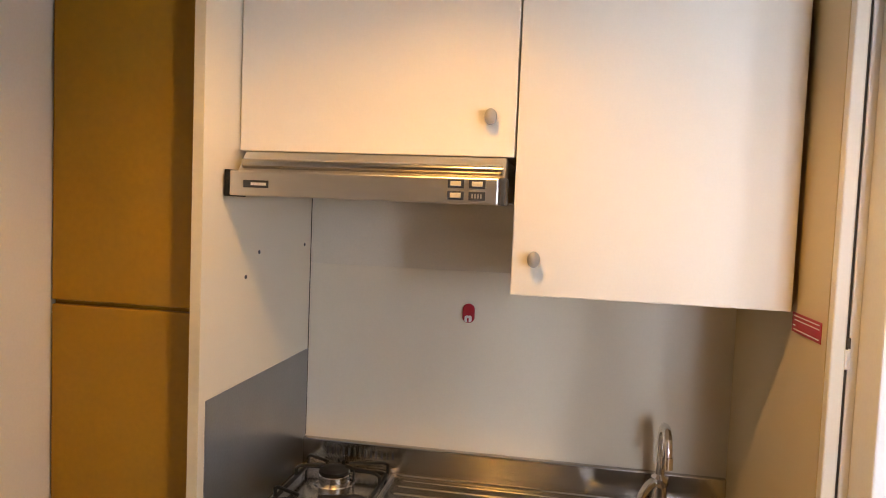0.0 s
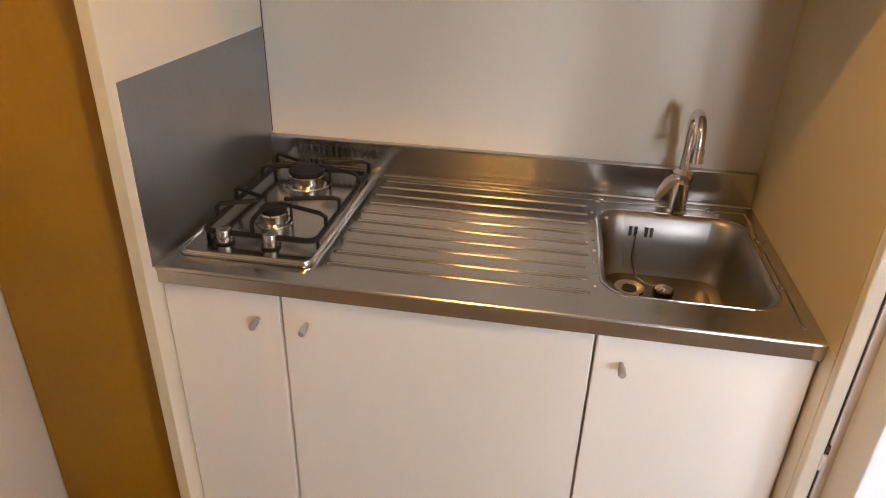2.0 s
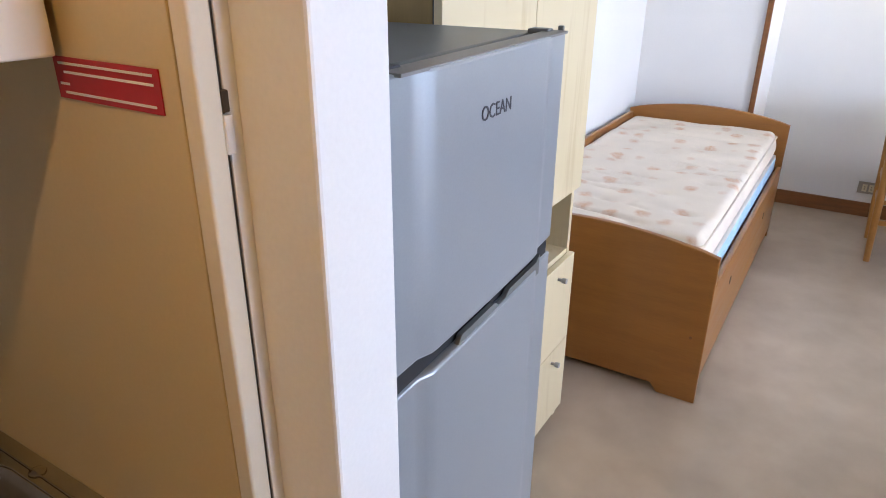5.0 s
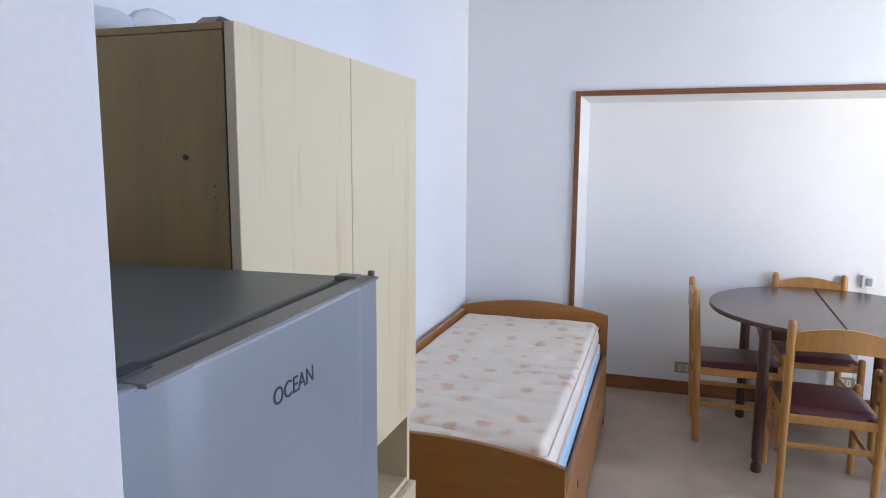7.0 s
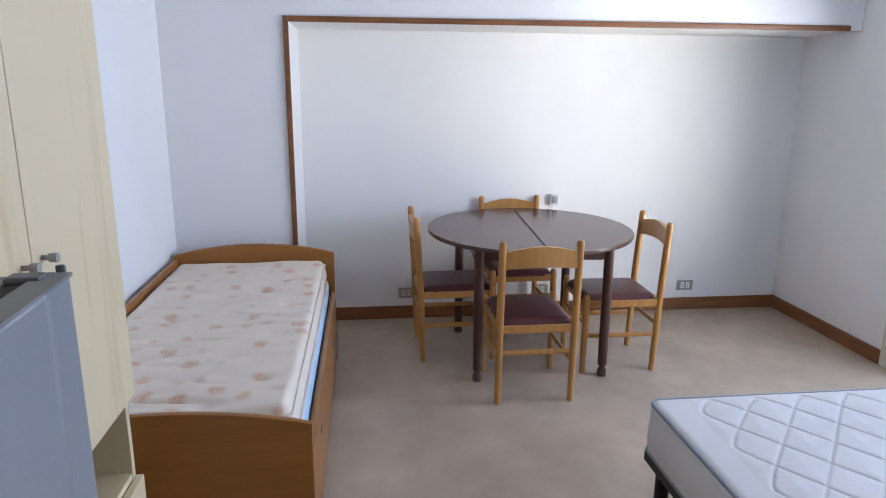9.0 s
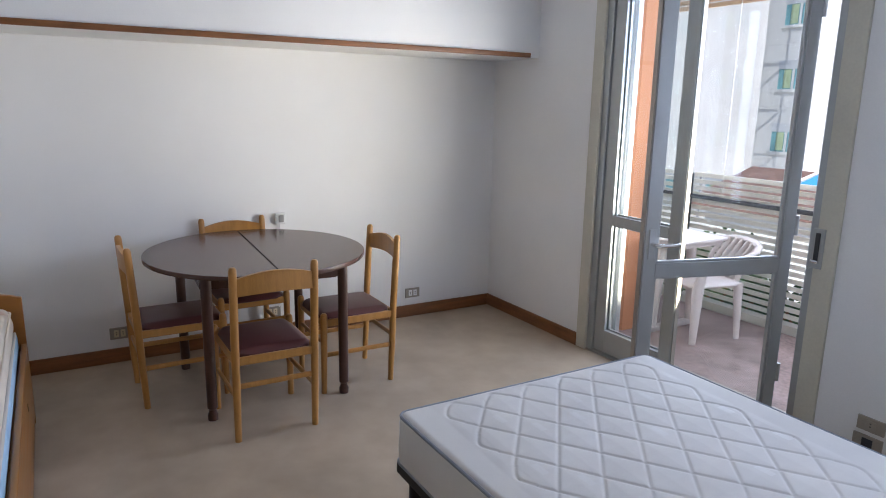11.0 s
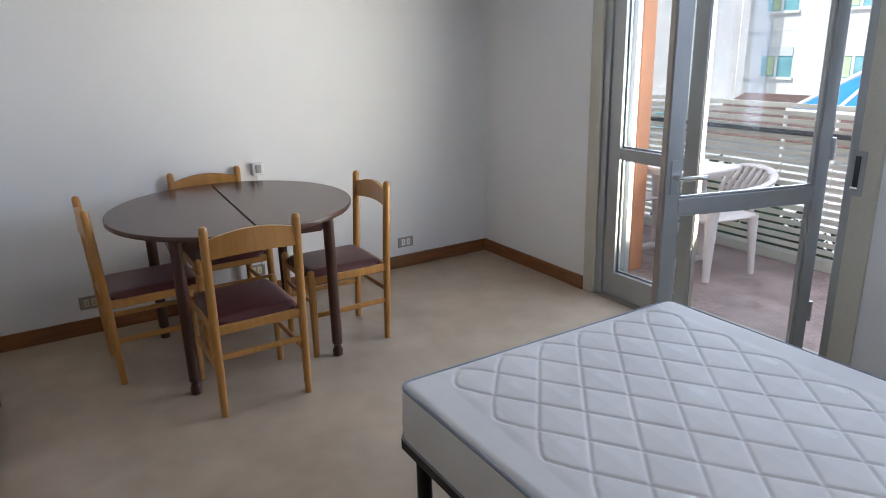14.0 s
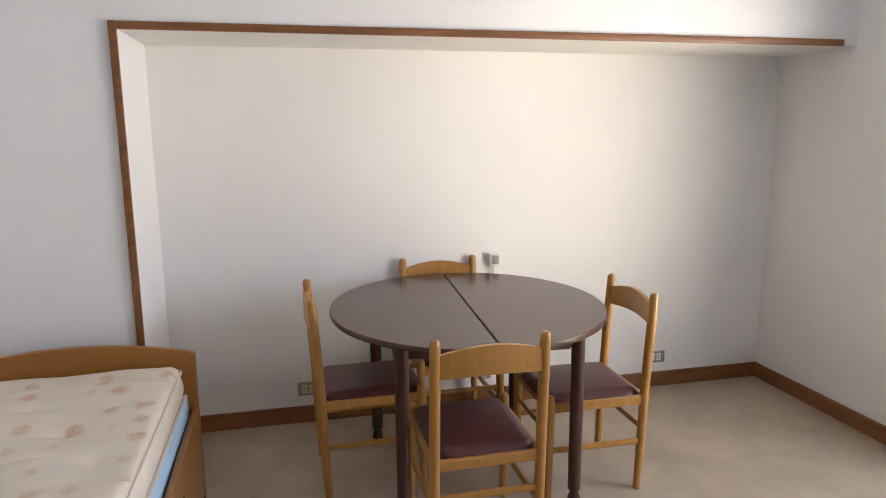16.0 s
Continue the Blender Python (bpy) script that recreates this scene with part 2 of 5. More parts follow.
def rose_ticking():
    """Cream cotton with a scattered beige flower print."""
    m = material("flower_print_ticking", (0.76, 0.67, 0.55), 0.85, vary=0.035, scale=7, fine=380, bump=0.2, depth=0.0012)
    n, k = m.node_tree.nodes, m.node_tree.links
    b = n["Principled BSDF"]
    base = b.inputs["Base Color"].links[0].from_socket
    tc, warp, vor, vec = (n.new(x) for x in ("ShaderNodeTexCoord", "ShaderNodeTexNoise", "ShaderNodeTexVoronoi", "ShaderNodeVectorMath"))
    warp.inputs["Scale"].default_value, warp.inputs["Detail"].default_value = 26, 3
    mul = n.new("ShaderNodeVectorMath")
    mul.operation = "MULTIPLY_ADD"
    mul.inputs[1].default_value = (0.045, 0.045, 0.0)
    k.new(tc.outputs["Object"], warp.inputs["Vector"])
    k.new(warp.outputs["Color"], mul.inputs[0])
    k.new(tc.outputs["Object"], mul.inputs[2])
    flat = n.new("ShaderNodeMapping")
    flat.inputs["Scale"].default_value = (7.4, 8.6, 0.01)
    k.new(mul.outputs["Vector"], flat.inputs["Vector"])
    vor.inputs["Scale"].default_value, vor.inputs["Randomness"].default_value = 1.0, 0.45
    k.new(flat.outputs["Vector"], vor.inputs["Vector"])
    r = n.new("ShaderNodeValToRGB")
    r.color_ramp.elements[0].position, r.color_ramp.elements[0].color = 0.17, (0.9, 0.9, 0.9, 1)
    r.color_ramp.elements[1].position, r.color_ramp.elements[1].color = 0.33, (0, 0, 0, 1)
    k.new(vor.outputs["Distance"], r.inputs["Fac"])
    petals = n.new("ShaderNodeTexNoise")
    petals.inputs["Scale"].default_value, petals.inputs["Detail"].default_value = 55, 2
    k.new(tc.outputs["Object"], petals.inputs["Vector"])
    mm = n.new("ShaderNodeMath")
    mm.operation = "MULTIPLY"
    k.new(r.outputs["Color"], mm.inputs[0])
    k.new(petals.outputs["Fac"], mm.inputs[1])
    mix = n.new("ShaderNodeMix")
    mix.data_type = "RGBA"
    k.new(mm.outputs[0], mix.inputs["Factor"])
    k.new(base, mix.inputs["A"])
    mix.inputs["B"].default_value = (0.55, 0.235, 0.075, 1)
    k.new(mix.outputs["Result"], b.inputs["Base Color"])
    return m


ROSES = rose_ticking()


# ---- mesh helpers ----
def box(lo, hi, bev=0.0, seg=2, bm=None):
    bm = bm or bmesh.new()
    lo, hi = [min(a, b) for a, b in zip(lo, hi)], [max(a, b) for a, b in zip(lo, hi)]
    ret = bmesh.ops.create_cube(bm, size=1.0)
    vs = ret["verts"]
    for v in vs:
        v.co = Vector([l + (c + 0.5) * (h - l) for c, l, h in zip(v.co, lo, hi)])
    if bev:
        es = list({e for v in vs for e in v.link_edges})
        bmesh.ops.bevel(bm, geom=es, offset=min(bev, 0.45 * min(h - l for l, h in zip(lo, hi))), segments=seg, profile=0.5, affect="EDGES")
    return bm


def ring(bm, centre, u, v, ru, rv, n):
    return [bm.verts.new(centre + u * (ru * math.cos(2 * math.pi * i / n)) + v * (rv * math.sin(2 * math.pi * i / n))) for i in range(n)]


def bridge(bm, a, b):
    n = len(a)
    for i in range(n):
        bm.faces.new((a[i], a[(i + 1) % n], b[(i + 1) % n], b[i]))


def sweep(points, radius, n=12, bm=None, squash=1.0, cap=True):
    """A round bar along points; radius is one number or one for each point."""
    bm = bm or bmesh.new()
    pts = [Vector(p) for p in points]
    rs = radius if isinstance(radius, (list, tuple)) else [radius] * len(pts)
    last, up = None, None
    for i, p in enumerate(pts):
        d = (pts[min(i + 1, len(pts) - 1)] - pts[max(i - 1, 0)]).normalized()
        if up is None:
            up = Vector((0, 0, 1)) if abs(d.z) < 0.9 else Vector((1, 0, 0))
        u = d.cross(up).normalized()
        up = u.cross(d).normalized()
        now = ring(bm, p, u, up, rs[i], rs[i] * squash, n)
        if last:
            bridge(bm, last, now)
        elif cap:
            bm.faces.new(list(reversed(now)))
        last = now
    if cap:
        bm.faces.new(last)
    bmesh.ops.recalc_face_normals(bm, faces=bm.faces[:])
    return bm


def lathe(profile, at, n=24, bm=None):
    """Turned shape: profile of (radius, height) about the upright axis at a place."""
    bm = bm or bmesh.new()
    at = Vector(at)
    last = None
    for r, h in profile:
        now = ring(bm, at + Vector((0, 0, h)), Vector((1, 0, 0)), Vector((0, 1, 0)), max(r, 1e-4), max(r, 1e-4), n)
        if last:
            bridge(bm, last, now)
        else:
            bm.faces.new(list(reversed(now)))
        last = now
    bm.faces.new(last)
    bmesh.ops.recalc_face_normals(bm, faces=bm.faces[:])
    return bm


def prism(poly, axis, a, b, bev=0.0, bm=None):
    """A flat outline pushed along an axis from a to b; the outline's two numbers are the other axes in order."""
    bm = bm or bmesh.new()
    def place(p, t):
        c = list(p)
        c.insert(axis, t)
        return Vector(c)
    lo, hi = [bm.verts.new(place(p, a)) for p in poly], [bm.verts.new(place(p, b)) for p in poly]
    bridge(bm, lo, hi)
    f1, f2 = bm.faces.new(lo), bm.faces.new(hi)
    bmesh.ops.recalc_face_normals(bm, faces=bm.faces[:])
    if bev:
        bmesh.ops.bevel(bm, geom=list({e for f in (f1, f2) for e in f.edges}), offset=bev, segments=2, profile=0.5, affect="EDGES")
    return bm


def rrect(cx, cy, hx, hy, r, n=5):
    out = []
    for sx, sy, a0 in ((1, 1, 0), (-1, 1, 90), (-1, -1, 180), (1, -1, 270)):
        for i in range(n + 1):
            a = radians(a0 + 90 * i / n)
            out.append((cx + sx * (hx - r) + r * math.cos(a), cy + sy * (hy - r) + r * math.sin(a)))
    return out


def thing(name, base, label, category, group="", kind=""):
    ob = new(name)
    ob.empty_display_size = 0.1
    ob.location = base
    return tagged(ob, label, category, group, kind)


def origin(ob):
    p = Vector((0, 0, 0))
    while ob:
        p, ob = p + ob.location, ob.parent
    return p


def part(name, bm, mat, parent=None, label="", smooth=35):
    """Links a bmesh, in world places, as one mesh under a thing or part."""
    off = origin(parent)
    lim = radians(smooth)
    bm.normal_update()
    bm.faces.index_update()
    for f in bm.faces:
        f.smooth = True
    area = {f.index: f.calc_area() for f in bm.faces}
    for e in bm.edges:
        e.smooth = len(e.link_faces) == 2 and e.calc_face_angle(9) < lim
        if e.smooth and smooth < 50:
            a, b = (area[f.index] for f in e.link_faces)
            e.smooth = max(a, b) < 8 * min(a, b)
    if off.length:
        bmesh.ops.translate(bm, verts=bm.verts[:], vec=-off)
    me = bpy.data.meshes.new(name)
    bm.to_mesh(me)
    bm.free()
    me.materials.append(mat)
    ob = new(name, me)
    if parent:
        ob.parent = parent
    if label:
        ob["label"] = label
    return ob


def solo(name, bm, mat, label, category, group="", kind="", smooth=35):
    return tagged(part(name, bm, mat, None, "", smooth), label, category, group, kind)


def setting(name, bm, mat, label, category):
    return solo(name, bm, mat, label, category, kind="structure")


def boxes(lst, bev=0.0):
    bm = bmesh.new()
    for lo, hi in lst:
        box(lo, hi, bev, bm=bm)
    return bm


def words(text, size, m, mat, parent, name="lettering", depth=0.0006):
    """Raised letters in the built-in font, as a mesh, at the pose m."""
    c = bpy.data.curves.new("lettering", "FONT")
    c.body, c.size, c.extrude, c.align_x, c.align_y = text, size, depth, "CENTER", "CENTER"
    tmp = bpy.data.objects.new("lettering", c)
    me = bpy.data.meshes.new_from_object(tmp)
    me.transform(m)
    me.transform(Matrix.Translation(-origin(parent)))
    bpy.data.objects.remove(tmp)
    me.materials.append(mat)
    ob = new(name, me)
    ob.parent = parent
    return ob


# ---- the shell of the flat ----
H = 2.70
setting("floor", box((-0.98, -1.75, -0.12), (5.42, 2.57, 0.0)), FLOOR, "worn beige grey mottled linoleum floor", "floor")
setting("ceiling", box((-0.98, -2.05, H), (5.42, 2.57, H + 0.12)), CEIL, "plain white painted ceiling", "ceiling")
setting("wall_alcove", boxes([((5.33, -1.75, 0), (5.42, 1.738, 1.97))]), WALL, "white painted back wall of the shallow alcove", "wall")
setting("wall_east", boxes([((4.785, 1.738, 0), (5.42, 2.45, H)), ((4.785, -1.75, 1.97), (5.42, 1.738, H))]), WALL,
        "white painted wall framing a wide shallow alcove", "wall")
setting("wall_north", box((0.955, 2.45, 0), (5.42, 2.57, H)), WALL, "white painted side wall behind bed and wardrobe", "wall")
setting("wall_partition", box((0.848, 1.600, 0), (0.955, 2.57, H), 0.004), WALL, "white painted partition between kitchenette and fridge", "wall")
# wall_hall is out of view, added to limit bedroom daylight in the hall.
setting("wall_hall", box((0.848, -1.75, 0), (0.955, 0.25, H), 0.004), WALL, "unseen white wall added to hold daylight back from the hall", "wall")
setting("wall_west", box((-0.98, -1.75, 0), (-0.86, 2.57, H)), WALL, "white hall wall lit warm by the lamp", "wall")
setting("wall_kitchen", boxes([((-0.86, 2.345, 0), (0.848, 2.57, H)), ((-0.44, 1.86, 2.36), (0.848, 2.345, H))]), WALL, "white wall behind and above the kitchenette", "wall")
X0, X1, DZ = 2.60, 4.13, 2.42
setting("wall_south", boxes([((-0.98, -2.05, 0), (1.0, -1.75, H)), ((1.0, -2.05, 0), (2.10, -1.75, 0.90)), ((1.0, -2.05, 2.40), (2.10, -1.75, H)),
        ((2.10, -2.05, 0), (X0, -1.75, H)), ((X0, -2.05, DZ), (X1, -1.75, H)), ((X1, -2.05, 0), (5.42, -1.75, H))]), WALL,
        "white painted outer wall with balcony door and window", "wall")
setting("threshold", box((X0, -2.05, -0.12), (X1, -1.75, 0.012), 0.003), OUTLET, "worn metal and stone door threshold", "threshold")

# mouldings
bb = dict(label="reddish brown wooden skirting board", category="baseboard")
setting("baseboard", box((5.312, -1.732, 0), (5.33, 1.738, 0.092), 0.004), TRIMWOOD, **bb)
setting("baseboard", box((4.205, -1.75, 0), (5.33, -1.732, 0.092), 0.004), TRIMWOOD, **bb)
setting("baseboard", box((4.785, 1.72, 0), (5.312, 1.738, 0.092), 0.004), TRIMWOOD, **bb)
setting("baseboard", box((4.767, 1.738, 0), (4.785, 2.45, 0.092), 0.004), TRIMWOOD, **bb)
tr = dict(label="reddish brown wooden moulding round the alcove edge", category="trim")
setting("trim", box((4.768, 1.738, 0.092), (4.788, 1.768, 2.0), 0.004), TRIMWOOD, **tr)
setting("trim", box((4.768, -1.665, 1.968), (4.788, 1.738, 2.0), 0.004), TRIMWOOD, **tr)

# ---- kitchenette ----
def knob(parent, x, y, z, mat=GREY_KNOB, r=0.016):
    """Oval knob on a short stem, facing the hall."""
    bm = bmesh.new()
    prof = ((0.006, 0.0), (0.006, 0.012), (0.6 * r, 0.014), (r, 0.020), (0.92 * r, 0.027), (0.5 * r, 0.031))
    lathe(prof, (0, 0, 0), 18, bm)
    for v in bm.verts:
        v.co = Vector((v.co.x * 0.85 + x, y - v.co.z, z + v.co.y * 1.1))
    bmesh.ops.recalc_face_normals(bm, faces=bm.faces[:])
    return part("knob", bm, mat, parent, "grey oval knob")


def peg(parent, x, y, z):
    bm = sweep([(x, y, z), (x, y - 0.010, z), (x, y - 0.012, z), (x, y - 0.030, z - 0.002), (x, y - 0.033, z - 0.002)], [0.0045, 0.0045, 0.0065, 0.0075, 0.0055], 14)
    return part("knob", bm, GREY_KNOB, parent, "grey peg knob")


sp = thing("side_panel", (-0.413, 2.0, 0), "tall cream laminate panel beside the hob", "panel", "kitchenette panels")
part("board", box((-0.425, 1.702, 0), (-0.402, 2.345, 2.36), 0.001), CREAM, sp)
# Front edge coloured yellower, as the hall lamp lights it.
part("edge_band", box((-0.4255, 1.700, 0), (-0.4015, 1.7022, 2.36), 0.0008), IVORY, sp, "front edge with the lamp's yellow in its colour")
sp = thing("side_panel", (0.82, 2.0, 0), "tall tan laminate panel beside the sink", "panel", "kitchenette panels")
part("lower_board", box((0.802, 1.706, 0), (0.832, 2.345, 0.838), 0.001), CREAM, sp, "cream laminate below the worktop")
part("upper_board", box((0.802, 1.706, 0.8385), (0.832, 2.345, 2.36), 0.001), TAN, sp, "tan laminate above the worktop")
bp = thing("back_panel", (0.2, 2.33, 0), "cream laminate splash panel with a horizontal joint", "panel")
part("panel_board", box((-0.402, 2.318, 0.80), (0.802, 2.345, 1.4490), 0.0004), CREAM, bp)
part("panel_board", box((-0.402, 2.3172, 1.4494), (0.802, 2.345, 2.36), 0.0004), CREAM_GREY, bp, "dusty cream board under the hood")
part("corner_joint", box((-0.4019, 2.3150, 0.93), (-0.4000, 2.3176, 1.735)), JOINT, bp, "thin dark corner joint")
setting("trim_batten", box((0.8025, 1.683, 0.0), (0.8265, 1.7055, 2.36), 0.003, 3), CREAM, "cream cover strip beside the kitchenette", "trim")
# Solid brown strip that draws the shade of the narrow gap here.
setting("trim_joint", box((0.827, 1.688, 0.0), (0.8315, 1.7055, 2.36)), JOINT, "brown strip for the shade in the joint by the wall", "trim")
setting("trim_filler", box((0.832, 1.686, 0.0), (0.8475, 1.7055, 2.36), 0.001), WALL, "white painted filler strip against the wall", "trim")
for z in (0.62, 1.37):
    hg = thing("hinge", (0.835, 1.69, z), "small chipped metal hinge on the cover strip", "hinge", "cover strip hinges")
    part("hinge_leaf", box((0.8255, 1.6815, z), (0.8345, 1.6905, z + 0.035), 0.0015), WALL, hg)
    part("hinge_gap", box((0.8262, 1.6825, z + 0.037), (0.8335, 1.6905, z + 0.056), 0.001), JOINT, hg)

# screw holes in the cream side panel, where a shelf was
for y, z in ((1.971, 1.499), (2.267, 1.505), (1.902, 1.443)):
    bm = sweep([(-0.403, y, z), (-0.4005, y, z)], 0.005, 10)
    solo("screw_hole", bm, INK, "small dark empty screw hole in the panel", "screw hole", "screw holes")

# base cabinets under the worktop
def base_unit(x0, x1, side):
    c = thing("base_cabinet", ((x0 + x1) / 2, 2.0, 0), "white laminate base cabinet with a closed door", "cabinet", "base cabinets")
    part("body", boxes([((x0, 1.768, 0.09), (x0 + 0.016, 2.30, 0.80)), ((x1 - 0.016, 1.768, 0.09), (x1, 2.30, 0.80)), ((x0, 1.768, 0.074), (x1, 2.30, 0.09)),
                        ((x0 + 0.016, 2.285, 0.09), (x1 - 0.016, 2.30, 0.66))]), CREAM, c)
    part("plinth", box((x0, 1.80, 0), (x1, 1.815, 0.074)), CREAM, c)
    d = part("door", box((x0 + 0.0025, 1.747, 0.085), (x1 - 0.0025, 1.766, 0.812), 0.0025), WHITE_LAM, c)
    peg(d, x1 - 0.048 if side > 0 else x0 + 0.051, 1.747, 0.744)


base_unit(-0.402, -0.161, 1)
base_unit(-0.161, 0.430, -1)
base_unit(0.430, 0.800, -1)

# steel worktop with drainer, bowl and upstand
TOP = 0.842
top = thing("sink_worktop", (0.2, 2.02, 0.80), "brushed stainless steel worktop with drainer and sink bowl", "worktop")
bm = bmesh.new()
hole = rrect(0.598, 2.02, 0.162, 0.195, 0.06)
outer = [(-0.402, 1.738), (0.800, 1.738), (0.800, 2.298), (-0.402, 2.298)]
vo, vh = [bm.verts.new((x, y, TOP)) for x, y in outer], [bm.verts.new((x, y, TOP)) for x, y in hole]
es = [bm.edges.new((l[i], l[(i + 1) % len(l)])) for l in (vo, vh) for i in range(len(l))]
bmesh.ops.triangle_fill(bm, use_beauty=True, use_dissolve=False, edges=es)
low = [bm.verts.new((x, y, TOP - 0.036)) for x, y in outer]
bridge(bm, vo, low)
bmesh.ops.recalc_face_normals(bm, faces=bm.faces[:])
part("steel_top", bm, STEEL, top)
bm = bmesh.new()
last = [bm.verts.new((x, y, TOP)) for x, y in hole]
for inset, dz, r in ((0.004, 0.002, 0.058), (0.010, 0.010, 0.055), (0.018, 0.07, 0.052), (0.024, 0.125, 0.05), (0.034, 0.146, 0.045), (0.055, 0.155, 0.035)):
    now = [bm.verts.new((x, y, TOP - dz)) for x, y in rrect(0.598, 2.02, 0.162 - inset, 0.195 - inset, r)]
    bridge(bm, last, now)
    last = now
bm.faces.new(last)
bmesh.ops.recalc_face_normals(bm, faces=bm.faces[:])
part("bowl", bm, STEEL_BOWL, top, "dull steel sink bowl, shade put into its colour")
part("front_edge", sweep([(-0.402, 1.738, TOP - 0.004), (0.800, 1.738, TOP - 0.004)], 0.0045, 10), STEEL, top)
part("upstand", boxes([((-0.402, 2.296, TOP - 0.01), (0.800, 2.316, 0.927))], 0.004), STEEL, top)
part("upstand_fillet", sweep([(-0.402, 2.296, TOP + 0.001), (0.800, 2.296, TOP + 0.001)], 0.006, 8), STEEL, top)
part("raised_rim", sweep([(0.775, 1.775, TOP), (0.778, 2.26, TOP), (0.45, 2.262, TOP), (-0.08, 2.262, TOP)], 0.0032, 8, squash=0.7), STEEL, top)
rim = [(x, y, TOP + 0.0005) for x, y in rrect(0.598, 2.02, 0.165, 0.198, 0.062)]
part("bowl_rim", sweep(rim + rim[:1], 0.0016, 8, cap=False), STEEL, top)
ridge = None
for i in range(9):
    y = 1.821 + i * 0.0501
    if ridge is None:
        bm = sweep([(-0.096, y, TOP - 0.001), (-0.091, y, TOP), (-0.084, y, TOP), (0.405, y, TOP), (0.412, y, TOP), (0.417, y, TOP - 0.001)],
                   [0.0015, 0.0050, 0.0068, 0.0068, 0.0050, 0.0015], 20, squash=0.42)
        ridge, ridge_y = part("drainer_ridge", bm, STEEL_PRESSED, top), y
    else:
        o = new("drainer_ridge", ridge.data)
        o.parent, o.location = top, (0, y - ridge_y, 0)
dimple = None
for i in range(8):
    y = 1.847 + i * 0.0484
    if dimple is None:
        dimple, dy0 = part("drainer_stud", lathe([(0.0045, -0.001), (0.004, 0.001), (0.0025, 0.0019), (0.001, 0.0022)], (0.424, y, TOP), 12), STEEL, top), y
    else:
        o = new("drainer_stud", dimple.data)
        o.parent, o.location = top, (0, y - dy0, 0)
for x, y in ((0.779, 1.92), (0.779, 2.12), (0.44, 2.262), (0.70, 2.262)):
    part("pressed_dimple", lathe([(0.013, -0.001), (0.012, 0.002), (0.007, 0.0045), (0.002, 0.005)], (x, y, TOP), 16), STEEL, top)
for i in range(13):
    x = -0.325 + i * 0.0166
    part("vent_slot", box((x, 2.2945, 0.885), (x + 0.006, 2.2965, 0.908)), INK, top)
for i in range(4):
    x = 0.515 + i * 0.012 + (0.012 if i > 1 else 0)
    part("overflow_slot", box((x, 2.196, 0.788), (x + 0.007, 2.1985, 0.812)), INK, top)
part("drain", lathe([(0.036, 0), (0.034, 0.004), (0.022, 0.003), (0.018, 0.001)], (0.528, 2.125, TOP - 0.155), 24), CHROME, top, "chrome strainer drain")
part("drain_hole", lathe([(0.017, 0), (0.016, 0.0022)], (0.528, 2.125, TOP - 0.1535), 20), INK, top)
plug = thing("sink_plug", (0.60, 2.105, TOP - 0.155), "black rubber sink plug with chrome top on a chain", "sink plug")
part("rubber_rim", lathe([(0.022, 0), (0.024, 0.010), (0.023, 0.016), (0.017, 0.017)], (0.600, 2.105, TOP - 0.1545), 24), BLACK, plug)
part("cap", lathe([(0.020, 0), (0.019, 0.004), (0.010, 0.007), (0.004, 0.008)], (0.600, 2.105, TOP - 0.1375), 24), CHROME, plug)
part("chain", sweep([(0.60, 2.105, TOP - 0.128), (0.575, 2.14, TOP - 0.150), (0.545, 2.175, TOP - 0.150), (0.530, 2.190, TOP - 0.11), (0.533, 2.1975, TOP - 0.045)], 0.0016, 6), CHROME, plug)

tap = thing("mixer_tap", (0.617, 2.236, TOP), "chrome single lever mixer tap with curved spout", "tap")
part("body", lathe([(0.026, 0), (0.026, 0.006), (0.021, 0.010), (0.020, 0.075), (0.023, 0.080), (0.022, 0.098), (0.012, 0.106)], (0.617, 2.236, TOP), 24), CHROME, tap)
pts = [(0.617, 2.236, TOP + 0.08), (0.617, 2.236, TOP + 0.13)] + [(0.617, 2.186 + 0.05 * math.cos(radians(i * 14)), TOP + 0.19 + 0.055 * math.sin(radians(i * 14))) for i in range(14)]
part("spout", sweep(pts, 0.0115, 16), CHROME, tap)
part("aerator", sweep([pts[-1], (pts[-1][0], pts[-1][1] - 0.001, pts[-1][2] - 0.03)], 0.0142, 16), CHROME, tap)
part("lever", sweep([(0.600, 2.228, TOP + 0.085), (0.583, 2.20, TOP + 0.083), (0.563, 2.165, TOP + 0.070), (0.555, 2.150, TOP + 0.060)], [0.014, 0.014, 0.011, 0.006], 12, squash=0.7), CHROME, tap)

# gas hob
hob = thing("gas_hob", (-0.25, 2.03, TOP), "two burner steel gas hob with black pan grate", "hob")
part("hob_plate", prism(rrect(-0.249, 2.04, 0.138, 0.252, 0.02, 4), 2, TOP + 0.0005, TOP + 0.009, 0.003), STEEL, hob)
part("hob_rim", sweep([(x, y, TOP + 0.009) for x, y in rrect(-0.249, 2.04, 0.133, 0.247, 0.018, 4) + rrect(-0.249, 2.04, 0.133, 0.247, 0.018, 4)[:1]], 0.004, 8, cap=False), STEEL, hob)


